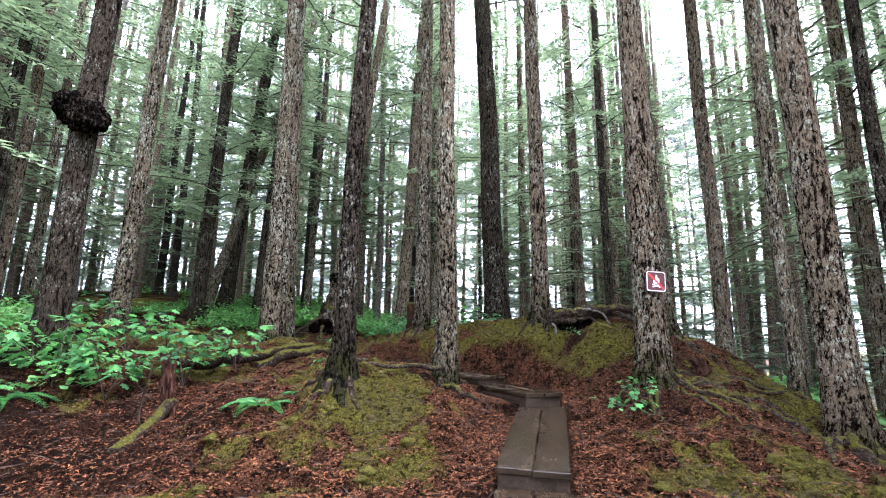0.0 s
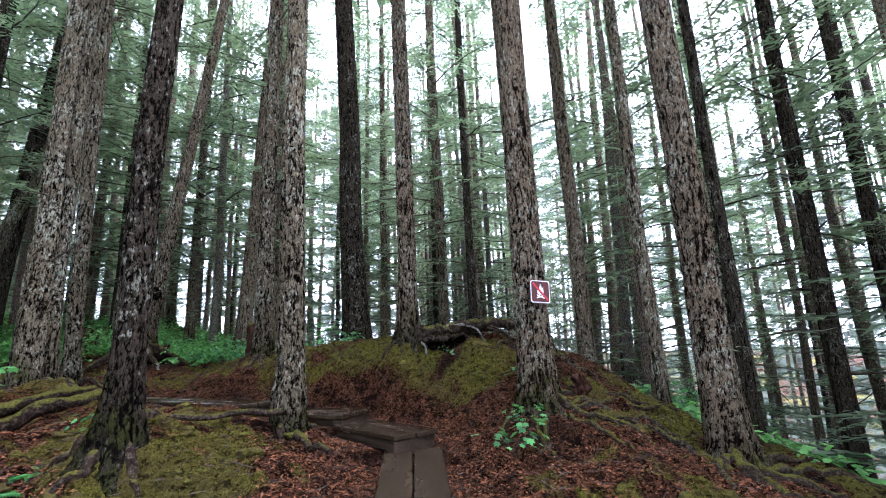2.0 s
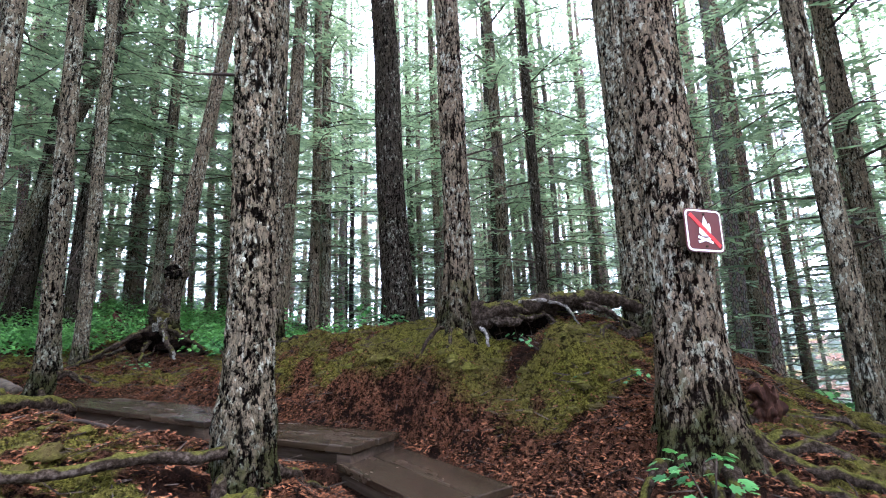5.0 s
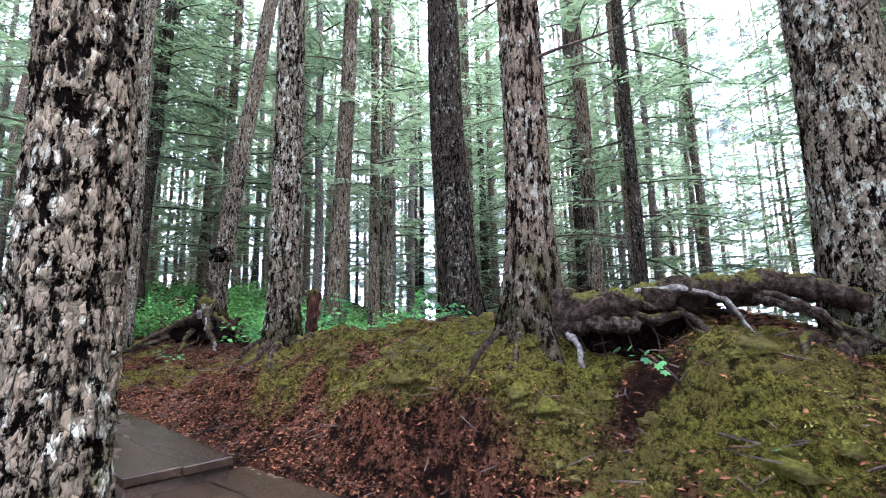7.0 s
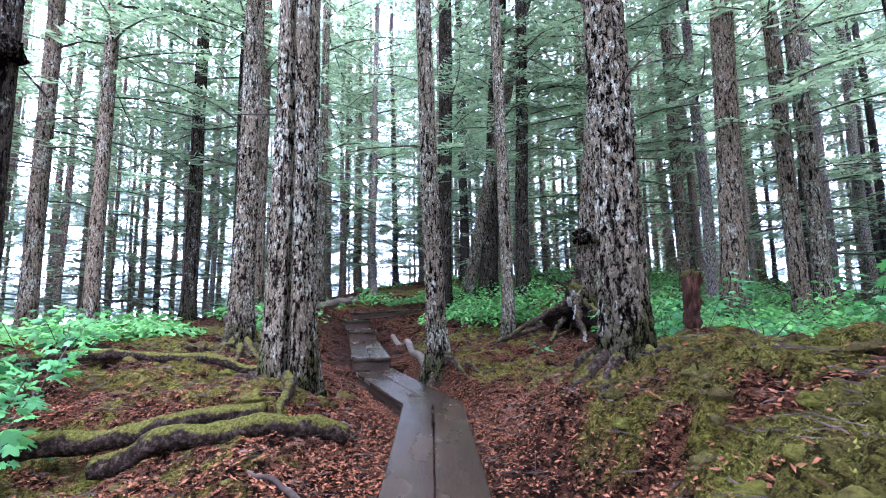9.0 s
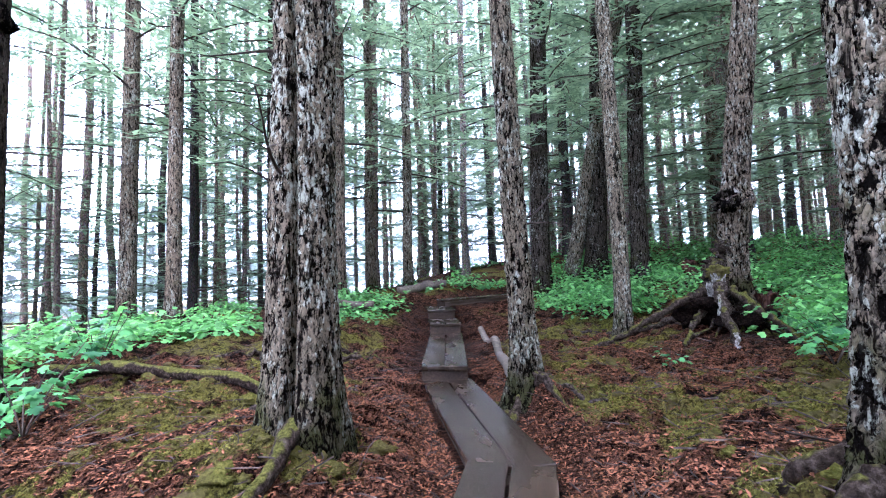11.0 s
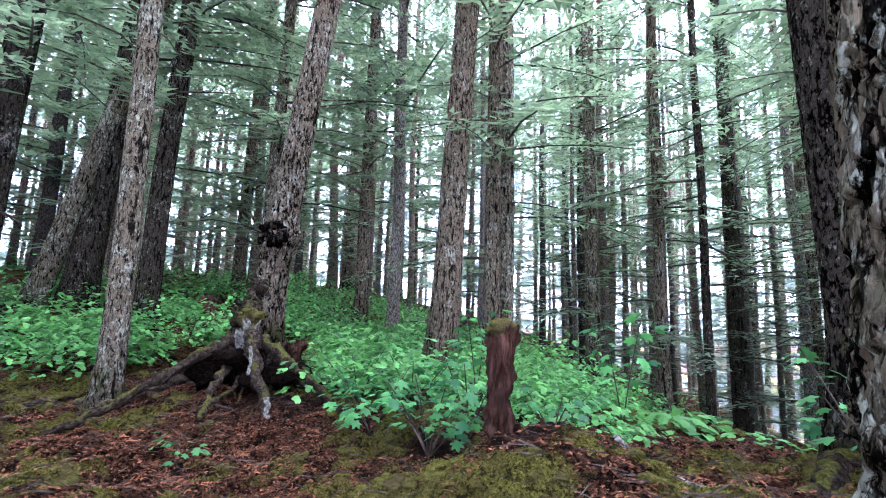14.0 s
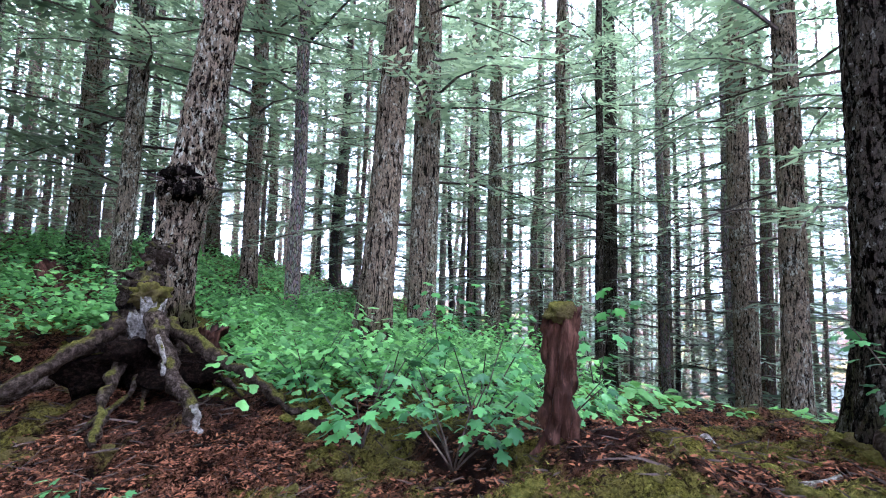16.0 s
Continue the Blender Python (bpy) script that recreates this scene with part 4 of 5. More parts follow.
def far_backdrop():
    """The wood beyond sixty metres as a glowing backdrop, haze painted in: a pale, ragged band all round, open where
    the slope falls away.
    """
    k = Nodes("far_haze_glow")
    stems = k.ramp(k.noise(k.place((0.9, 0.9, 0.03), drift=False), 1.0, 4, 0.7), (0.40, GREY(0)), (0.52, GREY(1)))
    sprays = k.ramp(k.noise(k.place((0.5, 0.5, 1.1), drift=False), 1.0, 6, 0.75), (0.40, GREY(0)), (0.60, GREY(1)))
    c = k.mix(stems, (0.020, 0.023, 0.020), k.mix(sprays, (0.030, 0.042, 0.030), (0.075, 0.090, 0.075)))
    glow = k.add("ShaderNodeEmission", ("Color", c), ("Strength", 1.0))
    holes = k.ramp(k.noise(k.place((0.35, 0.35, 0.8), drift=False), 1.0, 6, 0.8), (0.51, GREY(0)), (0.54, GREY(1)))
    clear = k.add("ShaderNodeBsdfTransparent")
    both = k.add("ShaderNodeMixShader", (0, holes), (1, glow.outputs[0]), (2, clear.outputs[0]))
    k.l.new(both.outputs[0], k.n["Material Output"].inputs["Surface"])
    n = 900
    a = np.linspace(0, 2 * np.pi, n, endpoint=False)
    open_side = np.maximum(np.exp(-(np.angle(np.exp(1j * (a - 0.25))) / 0.5) ** 2), np.exp(-(np.angle(np.exp(1j * (a - 3.25))) / 0.35) ** 2))
    top = (40 - 27 * open_side) * (1 + 0.2 * fbm(np.cos(a) * 9, np.sin(a) * 9, 0.5, 3, 81) + 0.35 * fbm(np.cos(a) * 70, np.sin(a) * 70, 0.5, 3, 82))
    ring = np.stack([62 * np.cos(a), 7 + 62 * np.sin(a), np.full(n, -14.0)], -1)
    v = np.vstack([ring, ring + np.stack([0 * a, 0 * a, 14 + np.maximum(top, 3)], -1)])
    i = np.arange(n)
    f = np.stack([i, (i + 1) % n, n + (i + 1) % n, n + i], -1)
    tagged(new("backdrop", mesh_of("backdrop", v, f, k.mat)), "glowing backdrop painted as pale hazy green distance", "backdrop", kind="structure")


far_wood()
far_backdrop()


# ---------------------------------------------------------------- the boardwalk
def boardwalk():
    for i, (x0, y0, x1, y1, z0, z1) in enumerate(BOARDS):
        length = math.dist((x0, y0, z0), (x1, y1, z1))
        yaw, slope = math.atan2(y1 - y0, x1 - x0), math.asin((z1 - z0) / length)
        place = Matrix.Translation((x0, y0, z0)) @ Matrix.Rotation(yaw, 4, "Z") @ Matrix.Rotation(-slope, 4, "Y")
        s = thing("boardwalk_section", place, "wet dark two-plank boardwalk section on timber sills over litter", "boardwalk", "boardwalk sections")
        half = (W - 0.012) / 2
        for side in (-1, 1):
            me = box_mesh("plank", length, half, 0.05, M_PLANK, 0.006, 0.005, 10 * i + side, 10)
            part("plank", me, s, m=pose(length / 2 + 0.012 * side, side * (half / 2 + 0.006), -0.025, 0.4 * side, 0, 0.25 * side))
        sill = box_mesh("sill", 0.13, W - 0.03, 0.15, M_SILL, 0.008, 0.004, 90 + i, 2)
        for at in (0.09, length - 0.12):
            part("sill", sill, s, "dark squared timber sill", m=pose(at, 0, -0.126))
        stringer = box_mesh("stringer", max(0.2, length - 0.32), 0.06, 0.10, M_SILL, 0.006, 0.003, 120 + i, 4)
        for side in (-1, 1):
            part("stringer", stringer, s, m=pose(length / 2, side * (W / 2 - 0.06), -0.102))


boardwalk()


# ---------------------------------------------------------------- roots, logs and stumps
def limb(name, points, r0, r1, material, parent, rough=0.4, seed=0, n=22, seg=12, label=""):
    p = spline(points, n)
    q = np.arange(n) * 0.55
    sway = 0.55 * min(r0, 0.08) * np.minimum(1, np.minimum(np.arange(n), n - 1 - np.arange(n)) / 4)
    p = p + np.stack([sway * vnoise(q, np.full(n, seed + 0.5), 0, 91), sway * vnoise(q, np.full(n, seed + 0.5), 0, 92), sway * vnoise(q, np.full(n, seed + 0.5), 0, 93)], -1)
    v, f = tube(p, np.linspace(r0, r1, n) * (1 + 0.22 * vnoise(q * 1.7, np.full(n, seed + 3.5), 0, 94)), seg, rough, seed)
    return part(name, mesh_of(name, v, f, material), parent, label)


def lump_mesh(name, size, material, seed, rough=0.35):
    """A lumpy rounded mass."""
    u, w = np.meshgrid(np.linspace(0, 2 * np.pi, 40, endpoint=False), np.linspace(0.02, np.pi - 0.02, 22))
    d = np.stack([np.sin(w) * np.cos(u), np.sin(w) * np.sin(u), np.cos(w)], -1)
    k = 1 + rough * fbm(d[..., 0] * 2.4, d[..., 1] * 2.4, d[..., 2] * 2.4 + seed, 4, seed)
    v = (d * k[..., None] * np.array(size)).reshape(-1, 3)
    i, j = np.meshgrid(np.arange(21), np.arange(40), indexing="ij")
    q = (j + 1) % 40
    f = np.stack([i * 40 + j, (i + 1) * 40 + j, (i + 1) * 40 + q, i * 40 + q], -1).reshape(-1, 4)
    return mesh_of(name, v, f, material)


def root_tangle():
    t = thing("root_tangle", (0, 0, 0), "arched exposed roots and mossy root plate over a dark hollow", "roots")
    limb("root", [(1.66, 7.82, 2.06), (1.95, 7.68, 2.12), (2.25, 7.63, 2.16), (2.55, 7.62, 2.19), (2.95, 7.6, 2.2), (3.35, 7.62, 2.1)], 0.10, 0.06, M_MOSSROOT, t, 0.9, 1, 60, 18)
    limb("root", [(1.68, 7.76, 1.98), (1.9, 7.62, 2.03), (2.1, 7.58, 2.04), (2.32, 7.57, 2.08)], 0.055, 0.022, M_ROOT, t, 1.0, 2, 40)
    limb("root", [(1.65, 7.86, 2.2), (1.8, 7.72, 2.16), (2.0, 7.62, 2.17), (2.2, 7.56, 2.1)], 0.05, 0.02, M_ROOT, t, 0.9, 3, 40)
    limb("root", [(2.1, 7.6, 2.2), (2.35, 7.53, 2.2), (2.52, 7.47, 2.12), (2.6, 7.42, 1.96)], 0.019, 0.010, M_PALE, t, 0.6, 4, 30, label="bleached bare root")
    limb("root", [(2.3, 7.6, 2.12), (2.4, 7.52, 2.02), (2.47, 7.48, 1.93)], 0.022, 0.012, M_ROOT, t, 0.6, 5)
    limb("root", [(2.5, 7.62, 2.2), (2.75, 7.5, 2.17), (2.9, 7.38, 2.06), (2.97, 7.28, 1.9)], 0.024, 0.012, M_ROOT, t, 0.8, 6, 34)
    limb("root", [(2.53, 7.76, 2.2), (2.8, 7.74, 2.26), (3.1, 7.72, 2.25), (3.4, 7.72, 2.16)], 0.045, 0.035, M_MOSSROOT, t, 1.2, 7, 40)
    limb("root", [(2.7, 7.55, 2.16), (2.9, 7.42, 2.06), (3.12, 7.3, 1.92)], 0.03, 0.02, M_ROOT, t, 0.9, 8, 30)
    limb("root", [(1.755, 7.7, 1.99), (1.785, 7.6, 1.9), (1.783, 7.55, 1.72)], 0.02, 0.012, M_PALE, t, 0.5, 9, label="bleached bare root")
    part("root_plate", lump_mesh("root_plate", (0.36, 0.16, 0.07), M_MOSSROOT, 5, 1.3), t, m=Matrix.Translation((2.2, 7.83, 2.13)))
    # Added lump, coloured near-black to stand in for shade under the roots.
    part("root_plate", lump_mesh("root_plate", (0.58, 0.14, 0.24), M_EARTH_SHADE, 6, 0.9), t, "earthy lump behind the hollow, near-black for painted shade", m=Matrix.Translation((2.2, 7.9, 1.94)))
    for q, x in enumerate((1.88, 2.02, 2.17, 2.38)):
        limb("rootlet", [(x, 7.66, 2.07), (x + 0.02, 7.6, 1.98), (x + 0.05, 7.6, 1.84 + 0.04 * (q % 2))], 0.008, 0.003, M_ROOT, t, 0.4, 60 + q, 12, 6)


def stilt_roots():
    t = leaning
    o = t.matrix_basis.translation
    rel = lambda pts: [(x - o.x, y - o.y, z - o.z) for x, y, z in pts]
    limb("root", rel([(-3.608, 14.135, 2.475), (-3.388, 13.695, 2.222), (-3.146, 13.398, 1.892), (-2.926, 13.145, 1.584), (-2.86, 13.035, 1.518)]), 0.075, 0.03, M_ROOT, t, 1.0, 11, 40)
    limb("root", rel([(-3.465, 13.805, 2.31), (-3.3, 13.508, 2.156), (-3.245, 13.365, 2.024)]), 0.018, 0.012, M_PALE, t, 0.6, 12, label="bleached patch of bare root")
    limb("root", rel([(-3.718, 14.08, 2.332), (-3.96, 13.585, 2.112), (-4.235, 13.145, 1.826), (-4.62, 12.76, 1.562)]), 0.06, 0.03, M_MOSSROOT, t, 1.0, 13, 40)
    limb("root", rel([(-3.465, 14.08, 2.31), (-3.025, 13.75, 2.112), (-2.585, 13.53, 1.87), (-2.145, 13.31, 1.672)]), 0.06, 0.03, M_MOSSROOT, t, 1.0, 14, 40)
    limb("root", rel([(-3.63, 13.97, 2.145), (-3.63, 13.53, 1.925), (-3.52, 13.09, 1.65)]), 0.05, 0.025, M_ROOT, t, 1.0, 15, 34)
    limb("root", rel([(-3.795, 14.025, 2.09), (-4.125, 13.86, 1.925), (-4.51, 13.64, 1.76), (-4.84, 13.2, 1.595)]), 0.055, 0.03, M_ROOT, t, 1.0, 16, 34)
    limb("root", rel([(-3.025, 13.31, 1.826), (-2.948, 13.2, 1.65), (-2.926, 13.145, 1.496)]), 0.03, 0.022, M_PALE, t, 0.3, 17, label="bleached bare root")
    # Near-black colour here paints the shade of the hollow below the trunk.
    part("root_crown", lump_mesh("root_crown", (0.40, 0.30, 0.22), M_EARTH_SHADE, 27, 1.9), t, m=Matrix.Translation((0.02, -0.2, -0.2)))
    limb("root", [(0.07, -0.02, 0.75), (-0.02, -0.12, 0.4), (-0.10, -0.22, 0.1), (-0.2, -0.35, -0.25)], 0.13, 0.15, M_ROOT, t, 1.2, 19, 40, 20)
    part("bare_patch", lump_mesh("bare_patch", (0.10, 0.05, 0.17), M_PALE, 29, 1.8), t, "white bleached patch of bare wood", m=Matrix.Translation((0.07, -0.33, 0.06)) @ pose(0, 0, 0, 15, 10, 0))
    for q in range(11):
        a = -3.3 + 0.33 * q
        c, d = math.cos(a), math.sin(a)
        k = 0.75 + 0.25 * (q * 7 % 4) / 3
        limb("root", [(0.1 * c, 0.1 * d, 0.10), (0.26 * c, 0.26 * d - 0.05, -0.08 + 0.05 * (q % 3)), (0.55 * k * c + 0.1 * (q % 2), 0.55 * k * d, -0.36), (k * c, k * d - 0.15 * (q % 2), -0.60 + 0.05 * (q % 2))], 0.03 + 0.012 * (q % 3), 0.014, (M_ROOT, M_MOSSROOT, M_ROOT)[q % 3], t, 1.0, 130 + q, 30)
    part("moss_cushion", lump_mesh("moss_cushion", (0.12, 0.10, 0.09), M_MOSS, 21, 1.1), t, "cushion of olive moss", m=Matrix.Translation((0.03, -0.28, 0.34)))
    part("burl", lump_mesh("burl", (0.17, 0.16, 0.14), M_BARK_DARK, 33, 1.0), t, "black knotted burl", m=Matrix.Translation((0.17, -0.12, 1.28)))
    for q in range(9):
        a = q * 0.7
        part("dead_branch", STUBS[0], t, m=Matrix.Translation((0.17 + 0.12 * math.cos(a), -0.12 + 0.12 * math.sin(a), 1.28 + 0.03 * (q % 3))) @ pose(0, 0, 0, 20 * (q % 3 - 1), 0, math.degrees(a)))


def moss_skin(points, r, seed):
    """The mossy upper half of a log."""
    p = spline(points, 30) + np.array([0, 0, 0.45 * r])
    return tube(p, r * (1.0 + 0.12 * vnoise(np.arange(30) * 0.7, np.full(30, seed), 0, 55)), 14, 0.75, seed)


def log(points, r0, r1, label, material, moss=False, seed=0, twig=True, lying=True):
    if lying:
        p = spline(points, 9)
        p[:, 2] = np.maximum(ground_z(p[:, 0], p[:, 1]) + 0.55 * r0, 0.5 * p[:, 2] + 0.5 * (ground_z(p[:, 0], p[:, 1]) + 0.55 * r0))
        points = [tuple(q) for q in p]
    base = points[0]
    t = thing("fallen_log", base, label, "log", "fallen logs")
    rel = [tuple(np.subtract(p, base)) for p in points]
    q = np.arange(44) * 0.5
    v, f = tube(spline(rel, 44), np.linspace(r0, r1, 44) * (1 + 0.08 * vnoise(q, np.full(44, seed + 3.5), 0, 94)), 20, 0.22, seed)
    part("log_body", mesh_of("log_body", v, f, material), t)
    if moss:
        v, f = moss_skin(rel, (r0 + r1) / 2, seed)
        part("moss_coat", mesh_of("moss_coat", v, f, M_MOSS), t, "thick olive moss coat")
    if twig:
        part("branch_stub", STUBS[2], t, m=Matrix.Translation(np.mean(rel, axis=0)) @ pose(0, 0, 0, 0, -60, 70 * seed))
    return t


def stump(x, y, z, r, h, label, moss=True, seed=0, lean=(0, 0)):
    """A rotten upright stump with a splintered top."""
    t = thing("stump", (x, y, z), label, "stump", "rotten stumps")
    th, zz = np.linspace(0, 2 * np.pi, 40, endpoint=False), np.linspace(-0.15, 1, 34)
    T, Z = np.meshgrid(th, zz)
    R = r * (1 + 0.95 * fbm(np.cos(T) * 4, np.sin(T) * 3, Z * 0.9 + seed, 4, seed) + 0.35 * np.exp(-np.maximum(Z, 0) * 9) - 0.3 * np.abs(vnoise(np.cos(T) * 7, np.sin(T) * 7, Z * 0.8, seed + 9)) + 0.15 * vnoise(np.cos(T) * 2, np.sin(T) * 2, Z * 4, seed + 10))
    R = R * (1 + 1.1 * fbm(np.cos(T) * 2, np.sin(T) * 2, Z * 7 + seed, 3, seed + 20))
    top = 1 + 0.25 * fbm(np.cos(T) * 3, np.sin(T) * 3, 0.5 + seed, 3, seed + 4)
    H = h * np.where(Z > 0, Z * top, Z)
    v = np.stack([R * np.cos(T) + lean[0] * H + 0.22 * r * np.sin(5 * Z + seed), R * np.sin(T) + lean[1] * H, H], -1)
    inner = v[-1] * np.array([0.55, 0.55, 1]) - np.array([0, 0, 0.06])
    bottom = v[-1] * np.array([0.12, 0.12, 1]) - np.array([0, 0, 0.09])
    v = np.vstack([v.reshape(-1, 3), inner, bottom])
    i, j = np.meshgrid(np.arange(35), np.arange(40), indexing="ij")
    k = (j + 1) % 40
    f = np.stack([i * 40 + j, i * 40 + k, (i + 1) * 40 + k, (i + 1) * 40 + j], -1).reshape(-1, 4)
    part("stump_wood", mesh_of("stump_wood", v, f, M_ROT), t)
    if moss:
        part("moss_cap", lump_mesh("moss_cap", (r * 1.15, r * 1.1, 0.055), M_MOSS, seed, 0.6), t, "olive moss cap", m=Matrix.Translation((lean[0] * h, lean[1] * h, h + 0.01)))
    return t


root_tangle()
stilt_roots()
log([(-3.4, 6.1, 1.5), (-3.05, 6.75, 1.52), (-2.75, 7.2, 1.56), (-2.4, 7.6, 1.62), (-2.2, 7.85, 1.62)], 0.085, 0.05, "moss-covered fallen branch lying across the bank", M_MOSSLOG, False, 3, False)
log([(-2.75, 7.0, 1.32), (-2.4, 7.4, 1.37), (-2.1, 7.85, 1.408), (-1.95, 8.3, 1.34)], 0.08, 0.075, "mossy fallen log rotting beside the boardwalk", M_MOSSLOG, False, 4, False)
log([(-6.16, 6.6, 1.848), (-5.28, 7.37, 1.848), (-4.29, 8.25, 1.716), (-3.85, 8.69, 1.595)], 0.07, 0.04, "long thin moss-grown log on the litter", M_MOSSLOG, False, 5, False)
log([(-4.05, 10.88, 1.0), (-5.7, 11.85, 1.0), (-7.1, 12.55, 1.0)], 0.065, 0.05, "pale barkless log lying beside the boards", M_LOG, False, 6, False)
log([(-10.1, 10.1, 2.2), (-9.8, 10.7, 2.25), (-9.4, 11.4, 2.2)], 0.11, 0.09, "weathered grey fallen log on the far bank", M_LOG, False, 7, False)
log([(-11.7, 13.0, 2.4), (-11.1, 14.2, 2.5)], 0.12, 0.10, "pale cut log lying above the boards", M_LOG, False, 8, False)
log([(-2.948, 4.422, 0.638), (-2.97, 4.895, 0.77), (-2.992, 5.335, 0.99)], 0.07, 0.06, "grey mossy root-log propped against a snag", M_MOSSROOT, False, 9, True, False)
log([(-1.045, 5.555, 1.408), (-0.55, 5.83, 1.496), (0, 6.16, 1.518)], 0.022, 0.032, "dark exposed root crossing the mossy hummock", M_ROOT, False, 10, False)
log([(-0.33, 11.792, 1.848), (-0.055, 11.825, 1.826), (0.275, 11.605, 1.65)], 0.03, 0.02, "broken pale stick on the mossy mound", M_PALE, False, 12, False)
log([(-1.155, 7.7, 1.188), (-1.65, 7.535, 1.265)], 0.02, 0.012, "short dark stick on the litter", M_TWIG, False, 13, False)
stump(-0.946, 12.078, 1.826, 0.078, 0.72, "tall red rotten stump with a moss cap", True, 3)
stump(-3.245, 14.41, 1.65, 0.10, 0.58, "short red rotten stump beside the leaning tree", False, 8, (0.05, 0))
stump(-2.992, 5.302, 0.88, 0.055, 0.55, "dark broken snag standing in the hollow", False, 14, (-0.08, 0.0))
stump(-5.72, 16.94, 2.255, 0.11, 0.6, "reddish rotten stump among green shrubs", False, 19, (-0.2, 0))
stump(3.355, 6.325, 1.21, 0.07, 0.3, "small rotten stub among roots", False, 23)

# Burl on the old dark tree at the hollow.
burl_tree = thing("tree_burl", (-5.22, 6.15, float(ground_z(-5.3, 6.25, False)) + 3.35), "big black knobbly burl on a tree trunk", "burl")
part("knob", lump_mesh("knob", (0.27, 0.26, 0.2), M_BARK_DARK, 44, 0.7), burl_tree)
part("knob", lump_mesh("knob", (0.22, 0.2, 0.2), M_BARK_DARK, 46, 0.8), burl_tree, m=Matrix.Translation((-0.14, -0.1, 0.14)))
part("knob", lump_mesh("knob", (0.2, 0.2, 0.18), M_BARK_DARK, 48, 0.8), burl_tree, m=Matrix.Translation((0.12, -0.1, -0.12)))


# ---------------------------------------------------------------- the sign
def rounded(w, h, r, n=6):
    pts = []
    for cx, cz, a0 in ((w / 2 - r, h / 2 - r, 0), (-w / 2 + r, h / 2 - r, 90), (-w / 2 + r, -h / 2 + r, 180), (w / 2 - r, -h / 2 + r, 270)):
        for q in range(n + 1):
            a = radians(a0 + 90 * q / n)
            pts.append((cx + r * math.cos(a), cz + r * math.sin(a)))
    return pts


def slab(name, outline, y0, y1, material):
    """A flat plate in the x-z plane, from y0 back to y1."""
    n = len(outline)
    v = [(x, y0, z) for x, z in outline] + [(x, y1, z) for x, z in outline]
    f = [tuple(range(n))[::-1], tuple(range(n, 2 * n))] + [(q, (q + 1) % n, (q + 1) % n + n, q + n) for q in range(n)]
    return mesh_of(name, v, f, material, smooth=False)


def paint(name, color, rough=0.4):
    k = Nodes(name)
    c = k.mix(k.ramp(k.noise(k.place(), 30.0, 4), (0.4, GREY(0)), (0.75, GREY(0.25))), color, tuple(v * 0.6 for v in color))
    return k.finish(c, rough, None, specular=0.4)


def campfire_sign():
    white, brown, red = paint("sign_white", (0.78, 0.78, 0.76)), paint("sign_brown", (0.085, 0.018, 0.016)), paint("sign_red", (0.55, 0.03, 0.03))
    s = thing("no_campfire_sign", pose(2.64, 5.77, 2.448, -2, 3, 4), "small square brown no-campfire sign with white border on a trunk", "sign")
    d = 0.25
    part("plate", slab("plate", rounded(d, d * 1.03, 0.035), 0.0, 0.006, brown), s)
    part("border", slab("border", rounded(d * 0.95, d * 0.98, 0.03), -0.002, 0.001, white), s, "white border")
    panel = part("panel", slab("panel", rounded(d * 0.87, d * 0.90, 0.024), -0.004, 0.0, brown), s, "dark red-brown panel")
    flame = [(0, 0.085), (0.014, 0.06), (0.02, 0.035), (0.034, 0.045), (0.04, 0.01), (0.036, -0.02), (0.02, -0.035), (-0.02, -0.035), (-0.038, -0.018), (-0.036, 0.012), (-0.024, 0.035), (-0.018, 0.02), (-0.008, 0.05)]
    part("flame", slab("flame", flame[::-1], -0.006, -0.002, white), panel, "white flame")
    for a in (18, -18):
        c, q = math.cos(radians(a)), math.sin(radians(a))
        bar = [(x * c - z * q, x * q + z * c - 0.055) for x, z in ((-0.05, -0.007), (0.05, -0.007), (0.05, 0.007), (-0.05, 0.007))]
        part("log_mark", slab("log_mark", bar, -0.006 - 0.001 * (a > 0), -0.002, white), panel, "white log")
    c, q = math.cos(radians(-45)), math.sin(radians(-45))
    bar = [(x * c - z * q, x * q + z * c) for x, z in ((-0.13, -0.011), (0.13, -0.011), (0.13, 0.011), (-0.13, 0.011))]
    part("slash", slab("slash", bar, -0.009, -0.003, red), panel, "red slash")
    for z in (0.095, -0.095):
        part("bolt", slab("bolt", rounded(0.012, 0.012, 0.0055), -0.012, 0.0, M_SILL), s, m=Matrix.Translation((0, 0, z)))
    part("mount_block", box_mesh("mount_block", 0.12, 0.09, 0.16, M_SILL, 0.004, 0, 0, 0), s, m=Matrix.Translation((-0.03, 0.052, 0)))


campfire_sign()


# ---------------------------------------------------------------- shrubs and ferns
def leaf_shape(seed, lobes=5):
    """A toothed, lobed leaf, 1 long, stalk at the origin, growing along x, slightly cupped."""
    rng = np.random.default_rng(seed)
    pts = [(0.0, 0.0)]
    n = 4 * lobes + 1
    for q in range(n):
        a = -2.25 + 4.5 * q / (n - 1)
        lobe = abs(math.cos(lobes * a * 0.5 * 1.4))
        r = (0.34 + 0.36 * (1 - abs(a) / 3.1)) * (0.62 + 0.38 * lobe) * rng.uniform(0.9, 1.08)
        pts.append((0.34 + r * math.cos(a), r * math.sin(a)))
    p = np.array(pts)
    z = -0.22 * (p[:, 0] - 0.3) ** 2 - 0.3 * p[:, 1] ** 2 + 0.05 * rng.normal(0, 1, len(p)) * 0.6
    v = np.vstack([[0.34, 0, 0.03], np.column_stack([p, z])])
    m = len(p)
    f = np.array([[0, 1 + q, 1 + (q + 1) % m] for q in range(m)])
    return v, f


LEAVES = []
